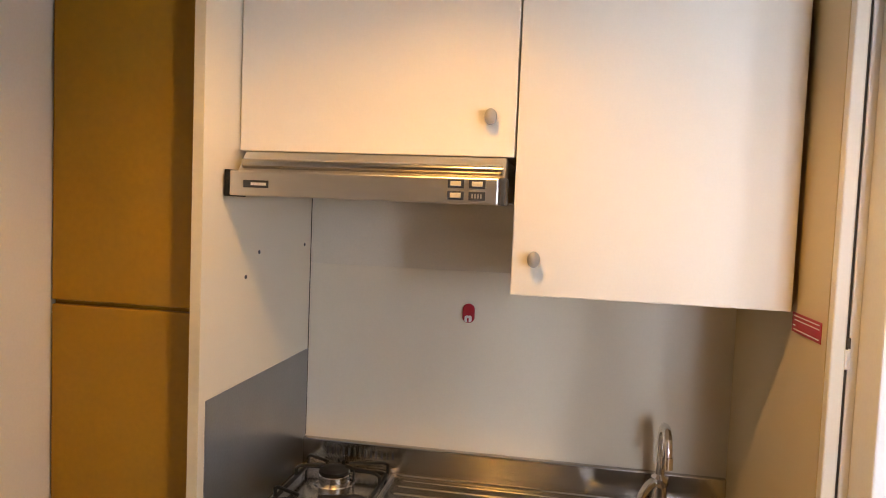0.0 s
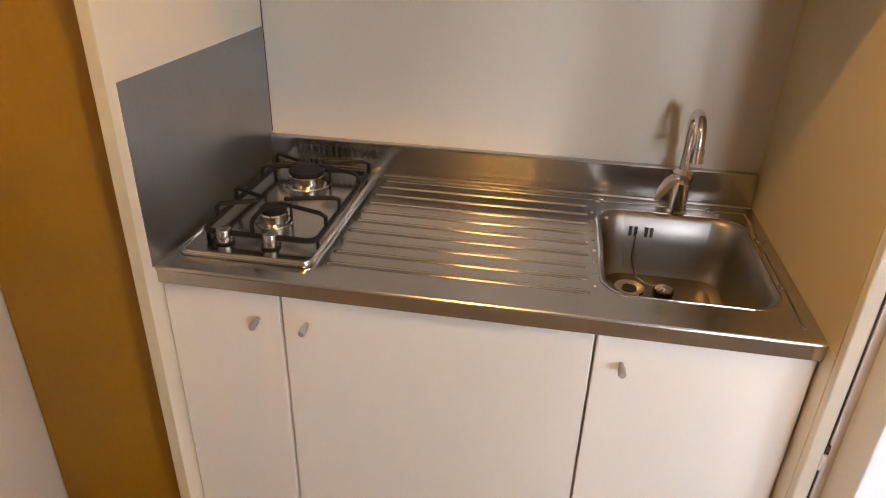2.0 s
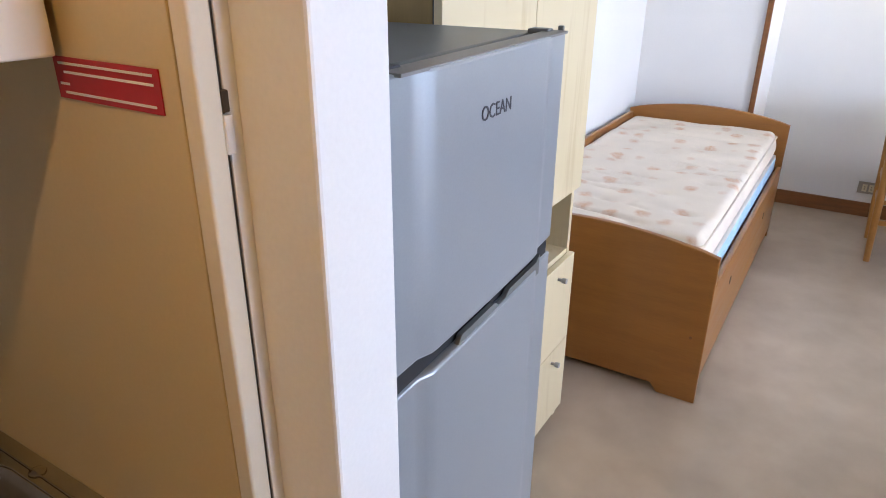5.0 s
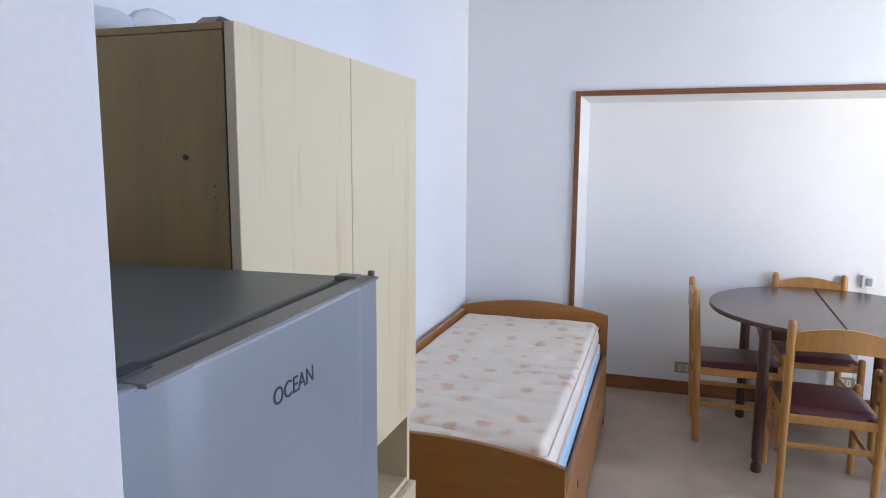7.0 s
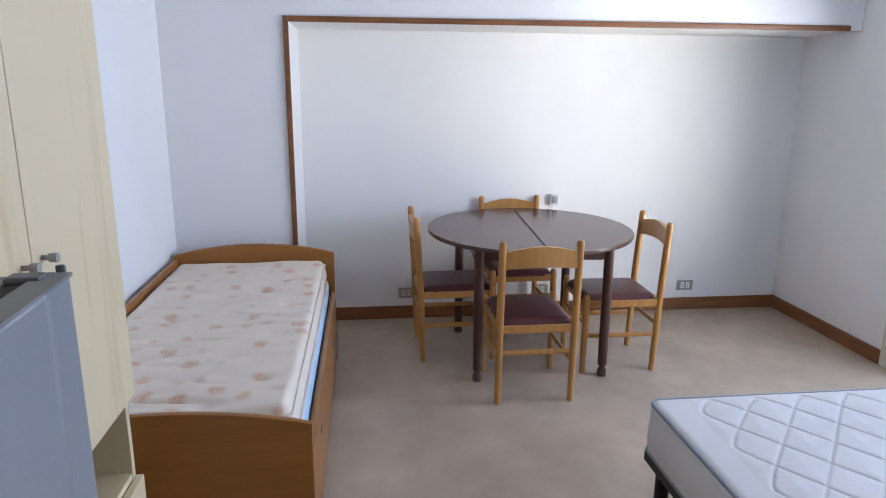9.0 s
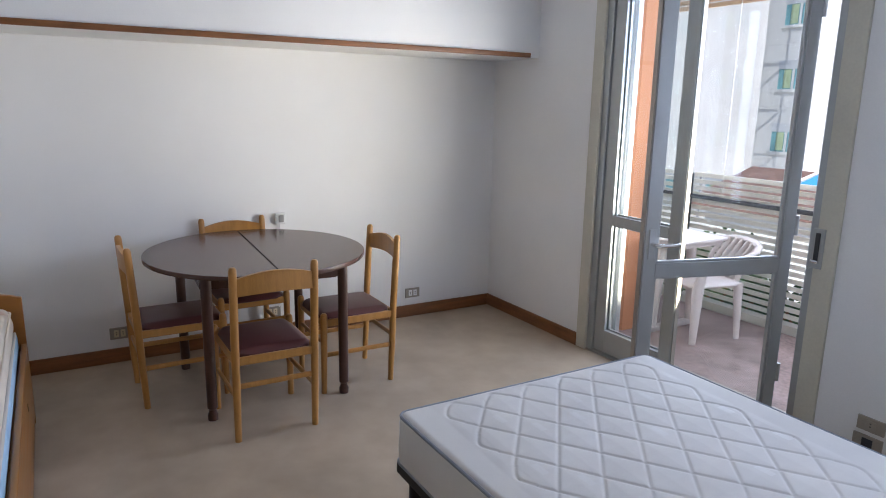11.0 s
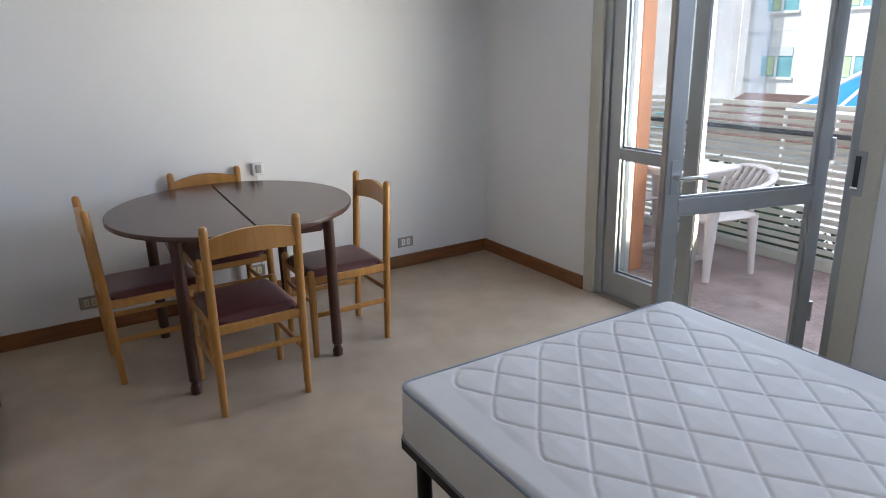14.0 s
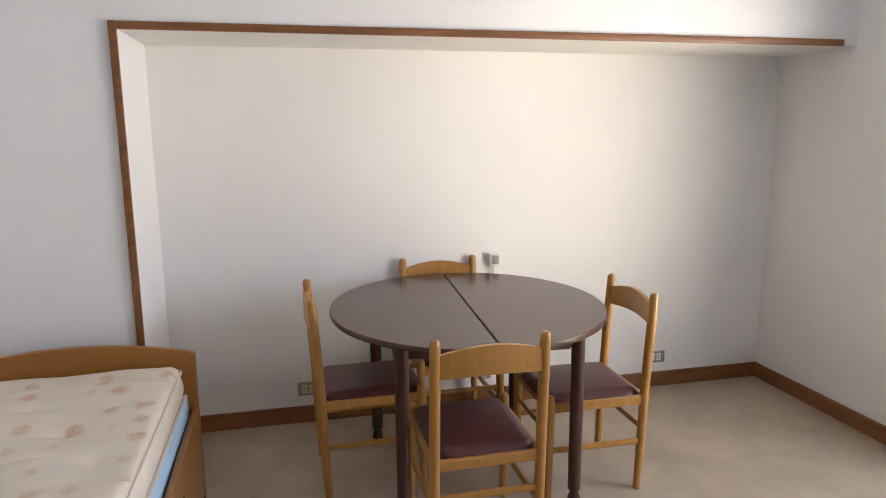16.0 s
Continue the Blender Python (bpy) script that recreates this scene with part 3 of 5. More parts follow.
def burner(x, y, r):
    b = part("burner", lathe([(r * 1.35, 0), (r * 1.3, 0.003), (r, 0.006), (r, 0.022), (r * 0.9, 0.026), (r * 0.6, 0.027)], (x, y, TOP + 0.009), 32), STEEL, hob, "polished aluminium burner ring")
    part("burner_cap", lathe([(r * 0.98, 0), (r, 0.003), (r * 0.95, 0.008), (r * 0.5, 0.010)], (x, y, TOP + 0.036), 32), BLACK, b, "black enamel burner cap")
    part("spark_pin", sweep([(x + r * 1.15, y + r * 0.4, TOP + 0.01), (x + r * 1.15, y + r * 0.4, TOP + 0.052)], 0.003, 8), BLACK, b)


burner(-0.262, 2.185, 0.044)
burner(-0.252, 1.955, 0.030)
GZ = TOP + 0.030
g = part("pan_grate", sweep([(x, y, GZ) for x, y in rrect(-0.238, 2.035, 0.118, 0.190, 0.02, 4) + rrect(-0.238, 2.035, 0.118, 0.190, 0.02, 4)[:1]], 0.0060, 8, cap=False), BLACK, hob, "black enamelled wire pan grate")


def prong(ax, ay, bx, by):
    part("prong", sweep([(ax, ay, GZ), (ax, ay, GZ + 0.024), (ax + 0.12 * (bx - ax), ay + 0.12 * (by - ay), GZ + 0.030), (bx, by, GZ + 0.030)], 0.0048, 8), BLACK, g)


for cy, h in ((2.185, 0.044), (1.955, 0.036)):
    for s in (-1, 1):
        prong(-0.238 + s * 0.118, cy + 0.045, -0.255 + s * h * 0.7, cy + 0.01)
        prong(-0.238 + s * 0.118, cy - 0.045, -0.255 + s * h * 0.7, cy - 0.012)
prong(-0.25, 2.225, -0.257, 2.205)
prong(-0.25, 1.845, -0.255, 1.93)
for x in (-0.355, -0.121):
    for y in (1.86, 2.21):
        part("foot", sweep([(x, y, TOP + 0.009), (x, y, GZ)], 0.004, 8), BLACK, g)
for x in (-0.312, -0.214):
    k = part("control_knob", lathe([(0.019, 0), (0.0185, 0.003), (0.016, 0.005), (0.016, 0.026), (0.0145, 0.029), (0.006, 0.0295)], (x, 1.846, TOP + 0.009), 24), STEEL, hob, "brushed metal control knob")
    part("knob_skirt", lathe([(0.020, 0), (0.0205, 0.004), (0.017, 0.0045)], (x, 1.846, TOP + 0.0088), 24), BLACK, k)
solo("steel_splash_plate", box((-0.4018, 1.728, TOP + 0.0015), (-0.4005, 2.314, 1.192)), STEEL_DULL, "dull grey steel heat plate beside the hob", "splash plate")

# wall cabinets
def wall_unit(x0, x1, z0, kx, kz):
    c = thing("wall_cabinet", ((x0 + x1) / 2, 2.08, z0), "cream white wall cabinet with a closed door", "cabinet", "wall cabinets")
    part("body", box((x0 + 0.001, 1.872, z0 + 0.004), (x1 - 0.001, 2.312, 2.355), 0.001), CREAM, c)
    d = part("door", box((x0 + 0.002, 1.852, z0), (x1 - 0.002, 1.870, 2.35), 0.0025), WHITE_LAM, c)
    knob(d, kx, 1.852, kz)


wall_unit(-0.400, 0.226, 1.737, 0.172, 1.819)
wall_unit(0.226, 0.791, 1.445, 0.275, 1.524)

hood = thing("cooker_hood", (-0.09, 2.0, 1.63), "slim brushed steel cooker hood with four square switches", "cooker hood")
part("casing", prism([(1.80, 1.640), (1.80, 1.69), (1.835, 1.733), (2.30, 1.733), (2.30, 1.640)], 0, -0.375, 0.210, 0.002), STEEL_HOOD, hood)
part("front_panel", box((-0.385, 1.780, 1.634), (0.200, 1.800, 1.688), 0.003), STEEL_HOOD, hood)
part("end_cap", box((-0.396, 1.778, 1.632), (-0.384, 1.86, 1.690), 0.002), BLACK, hood)
part("end_cap", box((0.201, 1.782, 1.634), (0.214, 1.86, 1.690), 0.002), DARK_RAIL, hood)
part("roll_edge", sweep([(-0.365, 1.806, 1.705), (0.205, 1.806, 1.705)], 0.011, 14), STEEL, hood)
part("maker_plate", box((-0.352, 1.7785, 1.652), (-0.294, 1.7805, 1.668), 0.0008), INK, hood, "small dark maker's plate")
part("maker_bar", box((-0.334, 1.7775, 1.657), (-0.299, 1.7790, 1.663)), WHITE_PL, hood)
for i, (x, z) in enumerate(((0.096, 1.666), (0.140, 1.666), (0.096, 1.642), (0.140, 1.642))):
    s = part("switch_frame", box((x, 1.7775, z), (x + 0.034, 1.7805, z + 0.018), 0.001), INK, hood)
    if i < 3:
        part("switch_key", box((x + 0.006, 1.7755, z + 0.004), (x + 0.028, 1.779, z + 0.014), 0.001), IVORY, s, "ivory switch key")
    else:
        for j in range(4):
            part("switch_bar", box((x + 0.006 + j * 0.006, 1.7765, z + 0.004), (x + 0.009 + j * 0.006, 1.779, z + 0.013)), GREY_KNOB, s)

hook = thing("wall_hook", (0.08, 2.316, 1.30), "red plastic hook stuck on the splash panel", "hook")
part("hook_plate", prism([(x, z) for x, z in rrect(0.080, 1.329, 0.0175, 0.0275, 0.0165, 6)], 1, 2.310, 2.3185, 0.002), RED, hook)
part("hook_lip", prism([(x, z) for x, z in rrect(0.080, 1.314, 0.010, 0.009, 0.005, 4)], 1, 2.303, 2.311, 0.001), WHITE_PL, hook, "pale hook lip")
part("hook_stem", box((0.0775, 2.3015, 1.306), (0.0825, 2.3045, 1.317), 0.001), RED, hook)

tag = thing("sticker", (0.801, 1.80, 1.40), "red notice sticker with white lines of print", "sticker")
part("sheet", box((0.8000, 1.727, 1.404), (0.8015, 1.880, 1.443)), RED, tag)
for z, y0, y1 in ((1.436, 1.735, 1.872), (1.428, 1.735, 1.865), (1.417, 1.86, 1.874), (1.409, 1.735, 1.868)):
    part("print_line", box((0.7992, y0, z), (0.8003, y1, z + 0.0022)), WHITE_PL, tag)

# ochre closet beside the kitchenette
closet = thing("closet", (-0.64, 1.84, 0), "ochre yellow closet with an upper and a lower door", "closet")
part("door", box((-0.853, 1.820, 0.02), (-0.428, 1.840, 1.362), 0.004), OCHRE, closet)
part("door", box((-0.853, 1.820, 1.372), (-0.428, 1.840, 2.36), 0.004), OCHRE, closet)
part("frame", boxes([((-0.86, 1.842, 0), (-0.425, 1.875, 2.40)), ((-0.86, 1.83, 2.362), (-0.425, 1.842, 2.70))]), OCHRE, closet)
part("keyhole", sweep([(-0.448, 1.822, 1.12), (-0.448, 1.8185, 1.12)], 0.007, 10), INK, closet)

sw = thing("light_switch", (-0.86, 1.75, 0.76), "brown metal wall switch plate with ivory key", "light switch")
part("plate", box((-0.8605, 1.692, 0.742), (-0.852, 1.817, 0.812), 0.004), OUTLET, sw)
part("key", box((-0.854, 1.748, 0.760), (-0.847, 1.772, 0.796), 0.003), IVORY, sw)

LX, LY = 0.075, 1.22
hl = thing("ceiling_lamp", (LX, LY, 2.70), "warm ceiling lamp with an opaque round shade", "lamp")
part("rose", lathe([(0.06, -0.03), (0.06, 0.0)], (LX, LY, 2.70), 24), WHITE_PL, hl)
part("stem", sweep([(LX, LY, 2.67), (LX, LY, 2.46)], 0.006, 8), WHITE_PL, hl)
bm = bmesh.new()
last = None
for r, h in ((0.035, 2.46), (0.07, 2.45), (0.115, 2.38), (0.135, 2.238), (0.132, 2.238), (0.112, 2.376), (0.068, 2.442), (0.030, 2.45)):
    now = ring(bm, Vector((LX, LY, h)), Vector((1, 0, 0)), Vector((0, 1, 0)), r, r, 32)
    if last:
        bridge(bm, last, now)
    last = now
part("shade", bm, OUTLET, hl)

# ---- living and sleeping room ----
# fridge
FR0, FR1, FY, FZ = 0.974, 1.517, 1.630, 1.420
fr = thing("fridge", (1.25, 1.95, 0), "silver grey two door fridge freezer with recessed handles", "fridge")
part("body", box((FR0 + 0.004, FY + 0.059, 0.03), (FR1 - 0.004, 2.25, FZ - 0.028), 0.006), FRIDGE, fr)
part("top", box((FR0, FY + 0.058, FZ - 0.030), (FR1 - 0.004, 2.25, FZ - 0.002), 0.006, 3), FRIDGE_TOP, fr, "dark grey plastic top")
part("gasket", boxes([((FR0 + 0.010, FY + 0.035, 1.06), (FR1 - 0.010, FY + 0.0585, FZ - 0.022)), ((FR0 + 0.010, FY + 0.035, 0.05), (FR1 - 0.010, FY + 0.0585, 1.03))]), DARKGAP, fr)


def fridge_door(z0, z1):
    """A door with a shallow upright groove and a bowed front."""
    prof = []
    n = 48
    for i in range(n + 1):
        u = i / n
        x = FR0 + u * (FR1 - FR0)
        e = min(u, 1 - u)
        y = FY + 0.004 * (2 * u - 1) ** 2 + (0.009 if e < 0.125 else 0.009 * (0.17 - e) / 0.045 if e < 0.17 else 0.0)
        prof.append((x, y))
    prof += [(FR1, FY + 0.036), (FR0, FY + 0.036)]
    return part("door", prism(prof, 2, z0, z1, 0.004), FRIDGE, fr)


up = fridge_door(1.056, FZ)
lowd = fridge_door(0.06, 1.028)
part("door_cap", box((FR0 + 0.030, FY + 0.0045, FZ - 0.003), (FR1 - 0.012, FY + 0.0375, FZ + 0.0012), 0.0005), DOOR_CAP, up, "grey door top strip")
part("handle_recess", box((FR0 + 0.02, FY + 0.016, 1.026), (FR1 - 0.01, FY + 0.035, 1.060)), DARKGAP, fr)
part("handle_lip", prism([(1.13, 1.014), (1.15, 1.040), (1.26, 1.040), (1.275, 1.030), (1.30, 1.030), (1.315, 1.040), (1.43, 1.040), (1.445, 1.050), (1.445, 1.014)], 1, FY + 0.004, FY + 0.012), FRIDGE_TOP, lowd, "dark recessed grip")
part("hinge_cap", box((FR1 - 0.045, FY + 0.026, FZ - 0.004), (FR1 - 0.020, FY + 0.062, FZ + 0.005), 0.003), FRIDGE_TOP, fr)
part("hinge_pin", box((FR1 - 0.008, FY + 0.014, FZ - 0.004), (FR1 - 0.001, FY + 0.024, FZ + 0.008), 0.002), FRIDGE_TOP, fr)
part("hinge_bracket", boxes([((FR0 + 0.01, FY + 0.030, FZ - 0.006), (FR0 + 0.07, FY + 0.052, FZ + 0.004))], 0.002), INK, fr)
words("OCEAN", 0.027, pose(1.231, FY - 0.0002, 1.345, 90, 0, 0), INK, up, "lettering")
part("toe_grille", box((FR0 + 0.01, 1.69, 0.0), (FR1 - 0.01, 1.71, 0.055), 0.003), FRIDGE_TOP, fr)
fr.matrix_basis = pose(1.237, 1.95, 0, 0, 0, 2.6)

# wardrobe
WX0, WX1, WY = 1.538, 2.368, 1.905
wd = thing("wardrobe", (1.95, 2.18, 0), "tall cream woodgrain wardrobe with an open niche", "wardrobe")
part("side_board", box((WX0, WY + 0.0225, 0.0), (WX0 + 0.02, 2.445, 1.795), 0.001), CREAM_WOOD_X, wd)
# Dark strip in place of the shade between side board and door.
part("edge_gap", box((WX0 + 0.003, WY + 0.019, 0.03), (WX0 + 0.02, WY + 0.0228, 1.793)), INK, wd)
part("side_board", box((WX1 - 0.02, WY + 0.02, 0.0), (WX1, 2.445, 1.795), 0.001), CREAM_WOOD, wd)
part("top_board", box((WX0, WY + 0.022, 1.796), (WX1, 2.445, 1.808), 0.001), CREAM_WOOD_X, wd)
part("back_board", box((WX0 + 0.02, 2.432, 0.02), (WX1 - 0.02, 2.445, 1.795)), CREAM_WOOD, wd)
for z in (0.03, 0.645, 0.868):
    part("shelf", box((WX0 + 0.02, WY + 0.022, z), (WX1 - 0.02, 2.432, z + 0.018), 0.001), CREAM_WOOD, wd)
mid = (WX0 + WX1) / 2 + 0.005
for x0, x1, kx in ((WX0 + 0.001, mid - 0.0015, mid - 0.036), (mid + 0.0015, WX1 - 0.001, mid + 0.036)):
    d = part("door", box((x0, WY, 0.872), (x1, WY + 0.019, 1.808), 0.0015), CREAM_WOOD, wd)
    part("handle", sweep([(kx, WY, 1.318), (kx, WY - 0.012, 1.318), (kx, WY - 0.014, 1.318), (kx, WY - 0.028, 1.318)], [0.005, 0.005, 0.0085, 0.009], 12), GREY_KNOB, d)
for z0, z1, hz in ((0.335, 0.648, 0.60), (0.05, 0.332, 0.29)):
    d = part("drawer", box((WX0 + 0.001, WY, z0), (WX1 - 0.001, WY + 0.019, z1), 0.0015), CREAM_WOOD, wd)
    for x in (1.72, 2.24):
        part("handle", sweep([(x, WY, hz), (x, WY - 0.012, hz), (x, WY - 0.014, hz), (x, WY - 0.028, hz)], [0.005, 0.005, 0.0085, 0.009], 12), GREY_KNOB, d)
for y, z in ((2.006, 1.594), (2.252, 1.596)):
    part("cover_cap", sweep([(WX0 + 0.001, y, z), (WX0 - 0.002, y, z)], 0.0045, 12), INK, wd)
for i in range(3):
    part("screw_hole", sweep([(WX0 + 0.001, 1.95, 1.547 - i * 0.018), (WX0 - 0.0008, 1.95, 1.547 - i * 0.018)], 0.0016, 8), INK, wd)

fl = thing("plastic_bottle", (1.64, 2.24, 1.808), "milky plastic bottle lying on the wardrobe top", "bottle")
part("bottle_body", sweep([(1.545, 2.27, 1.836), (1.552, 2.265, 1.836), (1.60, 2.24, 1.836), (1.635, 2.22, 1.836), (1.655, 2.21, 1.838)], [0.018, 0.028, 0.0285, 0.026, 0.014], 20), CLEAR_PL, fl)
part("spout", sweep([(1.655, 2.21, 1.838), (1.668, 2.205, 1.848), (1.69, 2.20, 1.850), (1.735, 2.19, 1.843)], [0.014, 0.018, 0.026, 0.024], 18), WHITE_PL, fl)
solo("wood_block", prism([(1.548, 1.808), (1.572, 1.823), (1.60, 1.821), (1.63, 1.808)], 1, 1.95, 1.99, 0.002), TABLELEG, "small dark brown wooden wedge on the wardrobe", "wedge")


# single bed
def arch_board(x0, x1, y0, y1, zc, zm):
    """Upright end board with an arched top and a cut-out between its feet."""
    pts = [(y0, 0.0), (y0 + 0.14, 0.0), (y0 + 0.17, 0.035), (y1 - 0.17, 0.035), (y1 - 0.14, 0.0), (y1, 0.0)]
    n = 18
    for i in range(n + 1):
        u = i / n
        pts.append((y1 + u * (y0 - y1), zc + (zm - zc) * math.sin(math.pi * u) ** 0.8))
    return prism(pts, 0, x0, x1, 0.004)


BY0, BY1 = 1.505, 2.425
bed = thing("single_bed", (3.66, 1.96, 0), "single bed with arched cherry veneer end boards", "bed")
part("footboard", arch_board(2.690, 2.714, BY0, BY1, 0.593, 0.648), BEDWOOD, bed)
part("headboard", arch_board(4.612, 4.640, BY0 + 0.012, BY1, 0.668, 0.728), BEDWOOD, bed)
part("side_rail", box((2.714, BY0 + 0.012, 0.05), (4.612, BY0 + 0.036, 0.432), 0.004), BEDWOOD, bed)
part("wall_rail", box((2.714, BY1 - 0.026, 0.25), (4.612, BY1 - 0.002, 0.650), 0.006), BEDWOOD, bed)
part("slat_base", box((2.714, BY0 + 0.04, 0.36), (4.612, BY1 - 0.03, 0.395)), HONEY, bed)
for x in (3.2, 4.1):
    part("finger_hole", sweep([(x, BY0 + 0.013, 0.30), (x, BY0 + 0.0105, 0.30)], 0.018, 16), INK, bed)
part("screw_cap", sweep([(2.6895, BY0 + 0.05, 0.27), (2.6885, BY0 + 0.05, 0.27)], 0.006, 10), TRIMWOOD, bed)


def soft_slab(x0, x1, y0, y1, z0, z1, r, step, height, corner=0.045):
    """A mattress: rounded slab whose top follows height(x, y)."""
    bm = bmesh.new()
    nx, ny = max(2, int((x1 - x0) / step)), max(2, int((y1 - y0) / step))
    rows = []
    for i in range(nx + 1):
        row = []
        for j in range(ny + 1):
            x, y = x0 + (x1 - x0) * i / nx, y0 + (y1 - y0) * j / ny
            d = min(x - x0, x1 - x, y - y0, y1 - y)
            drop = r - math.sqrt(max(0.0, r * r - max(0.0, r - d) ** 2)) if d < r else 0.0
            z = z1 - drop + height(x, y) * min(1.0, d / 0.03)
            ex, ey = min(x - x0, x1 - x), min(y - y0, y1 - y)
            if ex < corner and ey < corner:
                ox, oy = corner - ex, corner - ey
                k = max(ox, oy) / math.hypot(ox, oy)
                x += math.copysign((1 - k) * ox, (x0 + x1) / 2 - x)
                y += math.copysign((1 - k) * oy, (y0 + y1) / 2 - y)
            row.append(bm.verts.new((x, y, z)))
        rows.append(row)
    for i in range(nx):
        for j in range(ny):
            bm.faces.new((rows[i][j], rows[i + 1][j], rows[i + 1][j + 1], rows[i][j + 1]))
    edge = [rows[i][0] for i in range(nx + 1)] + [rows[nx][j] for j in range(1, ny + 1)] + [rows[i][ny] for i in range(nx - 1, -1, -1)] + [rows[0][j] for j in range(ny - 1, 0, -1)]
    cx, cy = (x0 + x1) / 2, (y0 + y1) / 2
    last = edge
    zt = z1 - r
    for k in range(1, 8):
        t = k / 7
        bulge = 0.010 * math.sin(math.pi * t)
        now = [bm.verts.new((v.co.x + math.copysign(bulge, v.co.x - cx) * (abs(abs(v.co.x - cx) - (x1 - x0) / 2) < 1e-4),
                             v.co.y + math.copysign(bulge, v.co.y - cy) * (abs(abs(v.co.y - cy) - (y1 - y0) / 2) < 1e-4), zt + (z0 - zt) * t)) for v in edge]
        bridge(bm, last, now)
        last = now
    bm.faces.new(last)
    bmesh.ops.recalc_face_normals(bm, faces=bm.faces[:])
    return bm


tufts = [(2.78 + 0.42 * i + (0.0 if j % 2 else 0.21), 1.70 + 0.155 * j) for i in range(5) for j in range(5)]


def tufted(x, y):
    """Hollows at the tufts, with creases that run across the bed from them."""
    h = 0.010 * noise.noise((x * 3.1, y * 5.3, 0.3)) + 0.007 * noise.noise((x * 13, y * 3.0, 1.7))
    c = noise.noise((x * 6.5, y * 1.6, 4.1))
    h -= 0.022 * math.exp(-(c / 0.06) ** 2) * max(0.0, noise.noise((x * 2.2, y * 3.5, 7.7)) + 0.12) * 2
    for tx, ty in tufts:
        dx, dy = x - tx, y - ty
        if dx * dx + dy * dy < 0.03:
            h -= 0.016 * math.exp(-(dx * dx + 0.5 * dy * dy) / 0.0006) + 0.010 * math.exp(-(dx * dx / 0.0012 + dy * dy / 0.012))
    return h


m1 = thing("single_mattress", (3.66, 1.96, 0.50), "cream flower print mattress with tufts on the single bed", "mattress")
MX0, MX1, MY0, MY1 = 2.722, 4.595, 1.570, 2.392
part("ticking", soft_slab(MX0, MX1, MY0, MY1, 0.498, 0.632, 0.035, 0.009, tufted), ROSES, m1, smooth=60)
part("piping", sweep([(x, y, 0.606) for x, y in rrect((MX0 + MX1) / 2, (MY0 + MY1) / 2, (MX1 - MX0) / 2 + 0.001, (MY1 - MY0) / 2 + 0.001, 0.03)] + [(MX1 + 0.001, (MY0 + MY1) / 2, 0.606)], 0.005, 8), ROSES, m1)
m0 = thing("folded_sheet", (3.66, 1.96, 0.395), "pale blue under mattress on the bed base", "mattress")
part("cover", box((2.718, 1.552, 0.396), (4.605, 2.395, 0.497), 0.02, 3), BLUE_SHEET, m0)
part("white_border", box((2.717, 1.556, 0.478), (4.606, 1.572, 0.499), 0.006, 2), TICKING, m0)


# chairs
def build_chair():
    c = thing("dining_chair", (0, 0, 0), "honey beech ladder back chair with burgundy vinyl seat", "chair", "chairs round the table")
    w, hgt = 0.196, 0.877
    for s in (-1, 1):
        part("back_post", sweep([(s * w, 0.013, 0.0), (s * w, 0.003, 0.22), (s * w, -0.004, 0.45), (s * w, -0.018, 0.70), (s * w, -0.028, hgt - 0.012), (s * w, -0.029, hgt), (s * w, -0.029, hgt + 0.008)],
                               [0.0165, 0.019, 0.020, 0.020, 0.019, 0.017, 0.010], 16), HONEY, c)
        part("front_leg", sweep([(s * (w + 0.006), 0.435, 0.0), (s * (w + 0.006), 0.432, 0.25), (s * (w + 0.006), 0.430, 0.452), (s * (w + 0.006), 0.430, 0.468), (s * (w + 0.006), 0.430, 0.476)],
                                [0.0165, 0.019, 0.0205, 0.018, 0.010], 16), HONEY, c)
        part("side_stretcher", box((s * w - 0.008, 0.0, 0.212), (s * w + 0.008, 0.43, 0.240), 0.006), HONEY, c)
        part("side_apron", box((s * w - 0.010, 0.0, 0.395), (s * w + 0.010, 0.43, 0.437), 0.005), HONEY, c)
    part("front_stretcher", sweep([(-w, 0.432, 0.30), (w, 0.432, 0.30)], 0.0105, 12), HONEY, c)
    part("back_stretcher", box((-w, -0.007, 0.274), (w, 0.009, 0.302), 0.006), HONEY, c)
    part("front_apron", box((-w, 0.420, 0.395), (w, 0.440, 0.437), 0.005), HONEY, c)
    part("back_apron", box((-w, -0.012, 0.395), (w, 0.008, 0.437), 0.005), HONEY, c)
    bm = bmesh.new()
    n = 16
    cols = []
    for i in range(n + 1):
        u = i / n
        x = -w + 2 * w * u
        bow = -0.020 * math.sin(math.pi * u)
        top = hgt - 0.052 + 0.034 * math.sin(math.pi * u)
        bot = hgt - 0.135 + 0.012 * math.sin(math.pi * u)
        y = -0.025 + bow
        cols.append([bm.verts.new(v) for v in ((x, y - 0.009, bot), (x, y + 0.009, bot), (x, y + 0.009, top), (x, y - 0.009, top))])
    for a, b in zip(cols, cols[1:]):
        bridge(bm, a, b)
    bm.faces.new(cols[0])
    bm.faces.new(cols[-1])
    bmesh.ops.recalc_face_normals(bm, faces=bm.faces[:])
    part("top_rail", bm, HONEY, c, smooth=40)
    sx0, sx1, sy0, sy1 = -0.187, 0.187, 0.012, 0.438
    part("seat", soft_slab(sx0, sx1, sy0, sy1, 0.428, 0.462, 0.016, 0.02,
                           lambda x, y: 0.010 * (1 - (x / 0.19) ** 2) * (1 - ((y - 0.225) / 0.22) ** 2)), VINYL, c, "burgundy vinyl seat pad", smooth=60)
    return c


chair = build_chair()
chair.matrix_basis = pose(3.921, 0.464, 0, 0, 0, -90)
